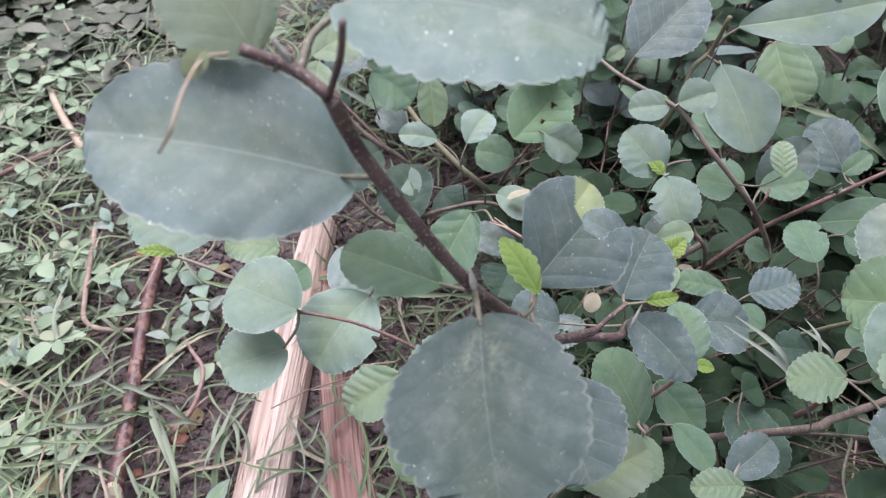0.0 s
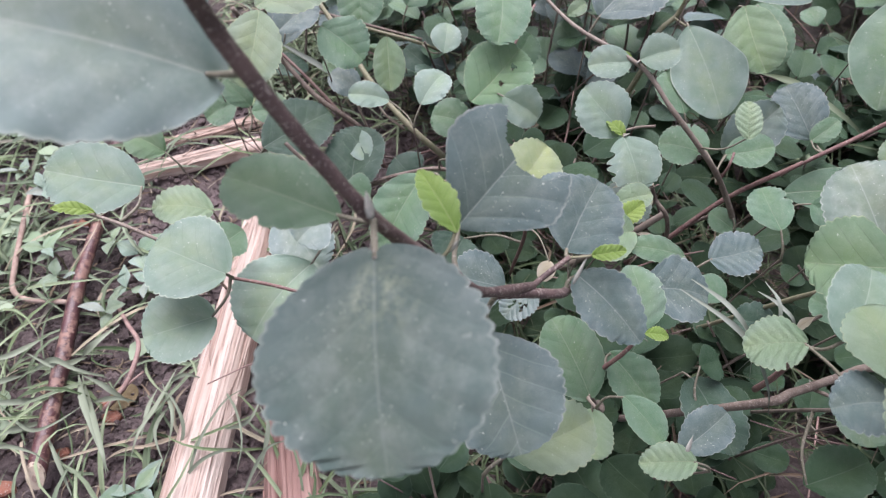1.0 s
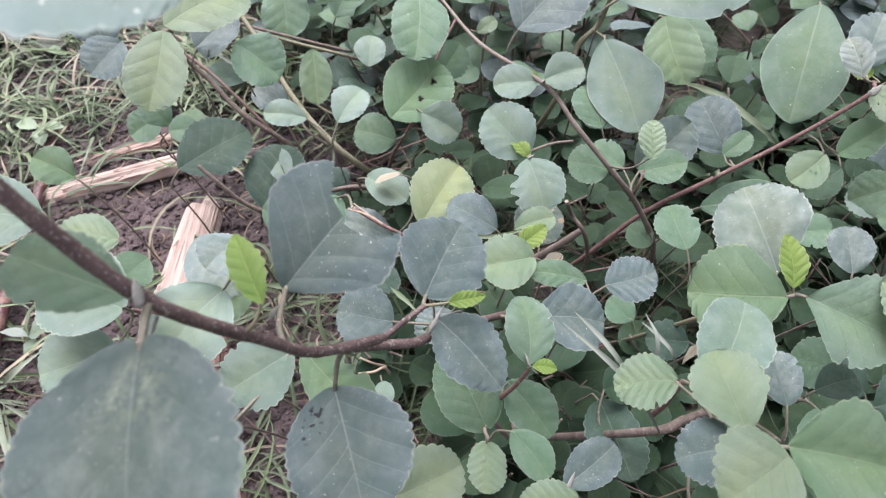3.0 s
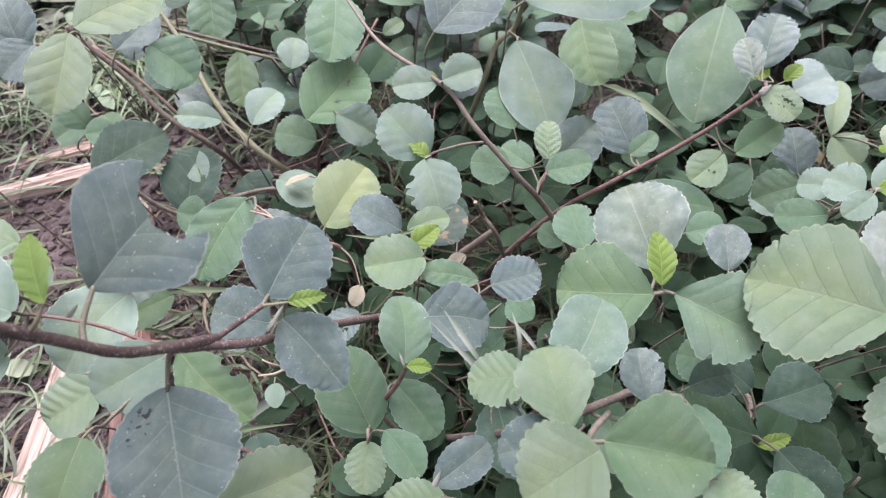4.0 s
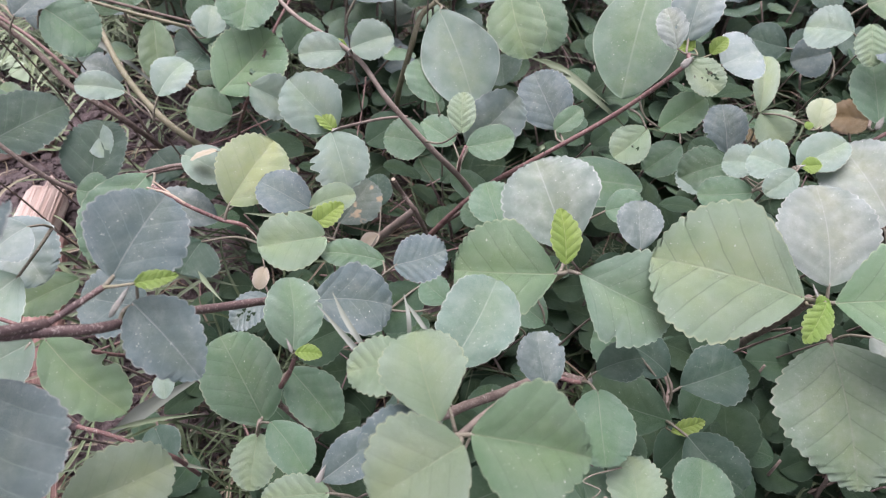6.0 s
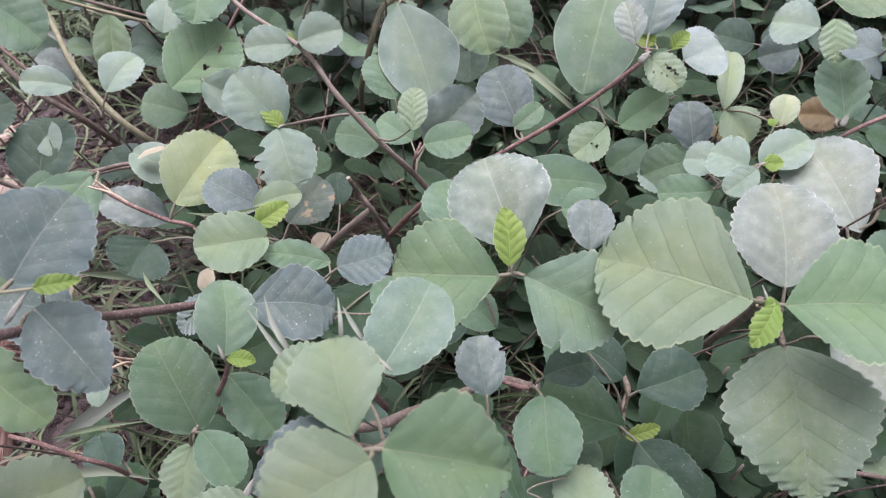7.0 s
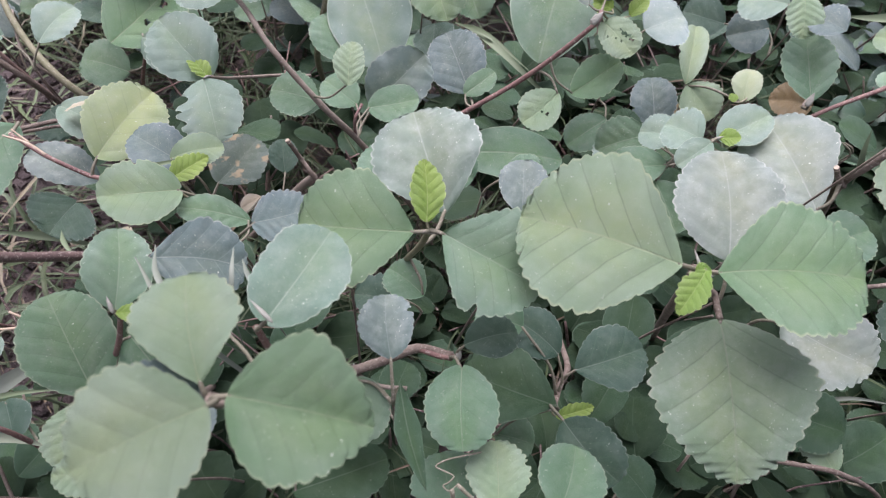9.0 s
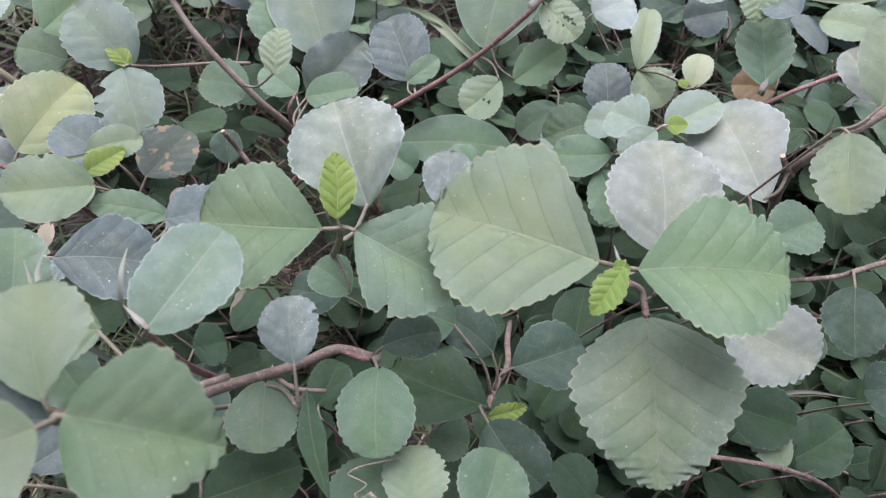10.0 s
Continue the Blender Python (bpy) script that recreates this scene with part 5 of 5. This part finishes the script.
branch = leafy_branch('rough low branch with light crinkled leaves in the shade')
stem(branch, [(303, 117, 170), (318, 127, 140), (342, 137, 100), (373, 148, 40)], 1.4, 1.6, 'bark')
# A thin curled tube in place of the leaf miner's pale trail.
stem(branch, [(270, 134, 200), (263, 133, 200), (257, 132, 200), (253, 130, 200), (256, 128, 200), (259, 126, 200), (257, 124, 200), (255, 123, 200), (257, 121, 200), (260, 123, 200)], 0.35, 0.25, 'petiole')
leaf(branch, (298, 115, 190), (307, 136, 194), 7, 26, 'mid', 'disc')
leaf(branch, (275, 117, 191), (277, 140, 194), -11, 23, 'light', 'crinkle')
leaf(branch, (260, 119, 178), (257, 142, 179), -10, 27, 'mid')
# These two take the dark tone in place of the gap's shade.
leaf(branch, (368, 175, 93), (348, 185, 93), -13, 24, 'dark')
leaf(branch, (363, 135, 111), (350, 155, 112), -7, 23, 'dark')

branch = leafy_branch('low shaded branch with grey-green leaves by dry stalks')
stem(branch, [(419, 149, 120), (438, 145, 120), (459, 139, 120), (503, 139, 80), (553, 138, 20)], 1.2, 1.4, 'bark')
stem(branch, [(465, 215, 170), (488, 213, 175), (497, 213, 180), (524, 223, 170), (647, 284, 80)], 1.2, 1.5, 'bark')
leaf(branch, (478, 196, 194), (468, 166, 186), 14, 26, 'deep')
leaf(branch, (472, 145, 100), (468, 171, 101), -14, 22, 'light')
# Dark tone here carries the deep shadow of the low gap.
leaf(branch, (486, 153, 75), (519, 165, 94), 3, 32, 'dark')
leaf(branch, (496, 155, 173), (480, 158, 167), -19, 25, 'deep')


# ---- single blades of grass that lean into the bush ----
BLADE = {"pale": blade_material("pale_grass_blade", (0.105, 0.145, 0.12), (0.13, 0.17, 0.14), (0.14, 0.16, 0.135)),
         "turf": blade_material("broad_grass_blade", (0.10, 0.155, 0.075), (0.15, 0.205, 0.125), (0.19, 0.22, 0.16)),
         "green": blade_material("green_grass_blade", (0.08, 0.125, 0.06), (0.11, 0.155, 0.08), (0.13, 0.17, 0.1))}


def grass_blade(points, width, tone):
    line = glide([Vector(p) / 1000 for p in points], 5)
    verts, faces, n = [], [], len(line)
    for i, q in enumerate(line):
        d = (line[min(i + 1, n - 1)] - line[max(i - 1, 0)]).normalized()
        side = d.cross(Vector((0, -0.6, 0.8))).normalized()
        up = side.cross(d)
        w = width / 2000 * min(1.0, 1.6 * (1.03 - i / (n - 1)), 0.15 + 3.0 * i / (n - 1))
        verts += [q - side * w + up * w * 0.5, q, q + side * w + up * w * 0.5]
    for i in range(n - 1):
        b = 3 * i
        faces += [(b, b + 1, b + 4, b + 3), (b + 1, b + 2, b + 5, b + 4)]
    ob = new("grass_blade", mesh_from("grass_blade", verts, faces, BLADE[tone]))
    tagged(ob, {"pale": "pale grey-green grass blade leaning through the bush", "turf": "broad green grass blade arching over soil", "green": "narrow green grass blade curving between the leaves"}[tone], "grass blade", "single grass blades")


grass_blade([(152, 194, 245), (169, 168, 250), (187, 161, 220), (203, 164, 180)], 2.5, 'pale')
grass_blade([(158, 199, 245), (165, 178, 255), (174, 168, 245), (190, 173, 200)], 2.2, 'pale')
grass_blade([(186, 193, 250), (187, 180, 252), (186, 173, 240), (184, 176, 200)], 1.7, 'pale')
grass_blade([(187, 195, 240), (191, 184, 245), (196, 176, 240), (202, 179, 200)], 1.8, 'pale')
grass_blade([(307, 476, 140), (307, 445, 160), (320, 407, 170), (339, 380, 165), (358, 392, 140)], 5.9, 'green')
grass_blade([(108, 282, 200), (128, 273, 207), (147, 273, 211), (159, 276, 212)], 2.2, 'green')
grass_blade([(-30, 327, 100), (4, 315, 110), (29, 315, 110)], 4.6, 'green')
grass_blade([(0, 227, 60), (34, 237, 80), (68, 243, 100)], 9.3, 'pale')
grass_blade([(-3, 229, 60), (34, 225, 80), (63, 226, 80)], 3.1, 'green')
grass_blade([(480, 187, 90), (500, 185, 100), (537, 182, 90)], 2.6, 'pale')
grass_blade([(276, 350, 160), (273, 326, 190), (278, 329, 190), (282, 339, 170)], 2.9, 'green')
grass_blade([(71, 283, 150), (81, 266, 160), (90, 254, 160)], 3.0, 'green')
grass_blade([(48, 401, 50), (71, 489, 40), (112, 544, 30)], 5.4, 'green')
grass_blade([(-131, 669, 60), (-67, 620, 50), (-23, 576, 40)], 5.8, 'pale')
grass_blade([(296, 452, 160), (315, 422, 170), (339, 391, 165)], 4.1, 'green')
grass_blade([(-241, 284, 20), (-218, 248, 30), (-193, 205, 22)], 7.0, 'turf')
grass_blade([(-242, 302, 16), (-255, 287, 30), (-283, 299, 30)], 5.3, 'turf')
grass_blade([(-245, 301, 18), (-230, 307, 30), (-218, 326, 26)], 5.8, 'turf')
grass_blade([(-225, 261, 18), (-200, 258, 30), (-187, 259, 20)], 4.0, 'turf')
grass_blade([(-175, 277, 14), (-154, 246, 30), (-154, 221, 22)], 3.9, 'turf')
grass_blade([(-172, 277, 14), (-152, 276, 30), (-139, 275, 24)], 3.4, 'turf')
grass_blade([(-178, 273, 14), (-173, 246, 30), (-177, 226, 20)], 3.9, 'turf')
grass_blade([(-164, 261, 14), (-164, 232, 28), (-153, 207, 22)], 3.3, 'turf')
grass_blade([(-286, 286, 18), (-300, 272, 30), (-324, 263, 20)], 4.4, 'turf')
grass_blade([(-259, 267, 16), (-284, 257, 30), (-327, 266, 22)], 4.8, 'turf')
grass_blade([(-254, 248, 16), (-272, 234, 30), (-306, 229, 20)], 4.7, 'turf')
grass_blade([(-284, 321, 16), (-299, 296, 30), (-338, 300, 22)], 4.5, 'turf')
grass_blade([(-327, 322, 16), (-344, 361, 35), (-352, 416, 30)], 4.8, 'turf')
grass_blade([(-276, 256, 16), (-280, 221, 30), (-287, 198, 20)], 3.7, 'turf')
grass_blade([(-196, 261, 16), (-214, 270, 30), (-238, 283, 22)], 4.6, 'turf')
grass_blade([(-109, 260, 20), (-89, 264, 34), (-70, 273, 30)], 3.3, 'turf')
grass_blade([(-118, 234, 22), (-95, 235, 34), (-89, 259, 30)], 3.2, 'turf')
grass_blade([(-84, 206, 22), (-80, 231, 34), (-92, 251, 30)], 3.6, 'turf')
grass_blade([(-217, 191, 16), (-233, 219, 30), (-248, 236, 24)], 3.5, 'turf')
grass_blade([(-167, 290, 14), (-165, 250, 34), (-168, 223, 44), (-173, 206, 34)], 3.4, 'turf')
grass_blade([(-149, 187, 14), (-125, 205, 34), (-103, 210, 44), (-90, 213, 34)], 2.6, 'turf')
grass_blade([(-135, 183, 14), (-129, 213, 34), (-113, 244, 44), (-101, 262, 34)], 2.4, 'turf')
grass_blade([(-150, 213, 14), (-141, 231, 34), (-150, 249, 44), (-168, 264, 34)], 2.8, 'turf')
grass_blade([(-98, 181, 14), (-84, 203, 34), (-73, 212, 44), (-61, 220, 34)], 2.6, 'turf')
grass_blade([(-138, 284, 14), (-108, 248, 34), (-94, 217, 44), (-97, 196, 34)], 2.2, 'turf')
grass_blade([(-242, 287, 14), (-209, 242, 34), (-189, 211, 44), (-187, 198, 34)], 5.5, 'turf')
grass_blade([(-285, 288, 14), (-257, 290, 34), (-230, 276, 44), (-209, 273, 34)], 5.0, 'turf')
grass_blade([(-299, 263, 14), (-256, 234, 34), (-233, 231, 44), (-220, 251, 34)], 3.0, 'turf')
grass_blade([(-301, 221, 14), (-268, 221, 34), (-239, 212, 44), (-230, 207, 34)], 3.0, 'turf')
grass_blade([(18, 313, 112), (54, 304, 117), (84, 298, 110)], 5.0, 'green')
grass_blade([(26, 192, 98), (54, 187, 111), (78, 182, 105)], 5.5, 'turf')
grass_blade([(601, 363, 80), (590, 364, 110), (590, 371, 130)], 7.5, 'green')
grass_blade([(598, 403, 200), (564, 400, 200), (540, 403, 200)], 6.0, 'green')
grass_blade([(632, 447, 60), (621, 439, 100), (621, 433, 120)], 5.6, 'green')


# ---- the inner and farther growth of the bush ----
def shared_blades(shape, tones, size, seed, rows=39, cols=4):
    return [blade_mesh("leaf", size, size * random.Random(seed + i).uniform(0.82, 1.02), LEAF[t], shape, seed + i, rows, cols) for i, t in enumerate(tones)]


# Near-black green: the deep shade under the bush is put into the colour.
LEAF["shade"] = leaf_material("painted_shade_leaf", (0.020, 0.042, 0.022), (0.032, 0.058, 0.033), (0.07, 0.10, 0.07), 0.03, 0.6, sheen=0.0, gloss=0.15)
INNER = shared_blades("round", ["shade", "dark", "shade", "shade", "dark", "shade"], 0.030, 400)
# Extra dark tones stand in for black, shaded gaps between the leaves.
OUTER_TONES = ["mid", "blue", "dark", "deep", "dark", "dark", "mid", "deep"]
OUTER = shared_blades("round", OUTER_TONES, 0.034, 500)
FAR = shared_blades("round", OUTER_TONES, 0.034, 600, 24, 2)


def sprig_plan(x, y, top, rnd, lean=0.05):
    """The stem's line and the poses of the leaves of one sprig."""
    g = ground_height(x, y)
    tx, ty = x + rnd.uniform(-lean, lean), y + rnd.uniform(-lean, lean)
    line = glide([Vector((x, y, g - 0.005)), Vector((x * 0.6 + tx * 0.4 + rnd.uniform(-.01, .01), y * 0.6 + ty * 0.4, g + top * 0.5)), Vector((tx, ty, g + top))], 5)
    poses = []
    n = rnd.randint(6, 9)
    a = rnd.uniform(0, 6.28)
    for i in range(n):
        s = 0.25 + 0.75 * i / (n - 1)
        q = line[min(len(line) - 1, int(s * (len(line) - 1)))]
        a += 2.4 + rnd.uniform(-0.4, 0.4)
        h = Vector((math.cos(a), math.sin(a), rnd.uniform(-0.1, 0.45))).normalized()
        base = q + h * rnd.uniform(0.004, 0.010)
        poses.append(blade_pose(base, base + h * 0.03, rnd.uniform(-30, 30)) @ Matrix.Scale(rnd.uniform(0.65, 1.25), 4))
    return line, poses


def sprig(x, y, top, blades, rnd, label):
    line, poses = sprig_plan(x, y, top, rnd)
    ob = new("sprig")
    tagged(ob, label, "sprig", "sprigs of the bush")
    v, f = tube(line, 0.0016, 0.0008, 6, 0.2, rnd)
    part("stem", mesh_from("stem", v, f, BARK[rnd.choice(("bark", "tan", "bark", "brown"))]), ob)
    for m in poses:
        part("leaf", rnd.choice(blades), ob, "", m)


def growth(name, spots, rnd, label):
    """Many sprigs that nobody could count, as one mesh."""
    verts, faces, uvs, mats, base = [], [], [], [], 0
    names = sorted(set(OUTER_TONES))
    for x, y, top in spots:
        line, poses = sprig_plan(x, y, top, rnd)
        v, f = tube(line, 0.0016, 0.0008, 5)
        verts.append(np.array([tuple(q) for q in v]))
        faces += [tuple(c + base for c in q) for q in f]
        mats += [len(names)] * len(f)
        uvs.append(np.zeros((len(v), 2)))
        base += len(v)
        for m in poses:
            k = rnd.randrange(len(FAR))
            me = FAR[k]
            co = np.zeros(len(me.vertices) * 3)
            me.vertices.foreach_get("co", co)
            co = co.reshape(-1, 3) @ np.array(m.to_3x3()).T + np.array(m.translation)
            verts.append(co)
            uvs.append(FAR_UV)
            faces += [tuple(c + base for c in p.vertices) for p in me.polygons]
            mats += [names.index(OUTER_TONES[k])] * len(me.polygons)
            base += len(co)
    me = mesh_from(name, np.concatenate(verts), faces, LEAF[names[0]])
    for t in names[1:]:
        me.materials.append(LEAF[t])
    me.materials.append(BARK["tan"])
    me.polygons.foreach_set("material_index", mats)
    layer = me.uv_layers.new(name="blade")
    idx = np.zeros(len(me.loops), dtype=np.int32)
    me.loops.foreach_get("vertex_index", idx)
    layer.data.foreach_set("uv", np.concatenate(uvs).astype(np.float32)[idx].ravel())
    layer = me.uv_layers.new(name="plan")
    layer.data.foreach_set("uv", (np.concatenate(uvs) * (0.45, 1.0)).astype(np.float32)[idx].ravel())
    tagged(new(name, me), label, "undergrowth", kind="stuff")


FAR_UV = np.array([(j / 2, 0.5 - 0.5 * math.cos(math.pi * i / 24)) for i in range(25) for j in range(-2, 3)])

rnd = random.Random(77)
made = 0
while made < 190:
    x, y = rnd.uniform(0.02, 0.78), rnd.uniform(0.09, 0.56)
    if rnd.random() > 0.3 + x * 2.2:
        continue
    sprig(x, y, rnd.uniform(0.04, 0.10), INNER, rnd, "short sprig with round leaves under the bush, shade painted into their dark colour")
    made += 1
made = 0
while made < 125:
    x, y = rnd.uniform(-0.15, 0.95), rnd.uniform(0.52, 0.86)
    if x < -0.02 and y < 0.62:
        continue
    sprig(x, y, rnd.uniform(0.10, 0.20), OUTER, rnd, "leafy sprig with round green leaves at the back of the bush")
    made += 1
for _ in range(20):
    sprig(rnd.uniform(0.64, 0.95), rnd.uniform(0.30, 0.55), rnd.uniform(0.04, 0.09), OUTER, rnd, "leafy sprig with round green leaves beside the bush")
growth("undergrowth", [(rnd.uniform(-0.15, 1.5), rnd.uniform(0.84, 1.7), rnd.uniform(0.15, 0.27)) for _ in range(150)], rnd, "dense round-leaved growth behind the bush")
# Unseen growth, added and taller to the right to block light from gaps.
growth("undergrowth", [(x, rnd.uniform(-0.30, 0.015), rnd.uniform(0.05, 0.12) + (0.16 if x > 0.40 else 0.10 if x > 0.32 else 0)) for x in [rnd.uniform(-0.02, 1.1) for _ in range(150)]], rnd, "unseen round-leaved growth added in front of the bush to shade it")
# Fills the side; the extra height beyond x 0.74 is there for shade.
growth("undergrowth", [(x, rnd.uniform(0.02, 0.84), rnd.uniform(0.10, 0.2) + (0.08 if x > 0.74 else 0)) for x in [rnd.uniform(0.66, 1.5) for _ in range(140)]], rnd, "dense round-leaved growth beside the bush, mostly out of view, added for shade")
growth("undergrowth", [(rnd.uniform(-0.95, -0.5), rnd.uniform(0.95, 1.4), rnd.uniform(0.06, 0.13)) for _ in range(10)], rnd, "dull green leafy growth behind the grass")
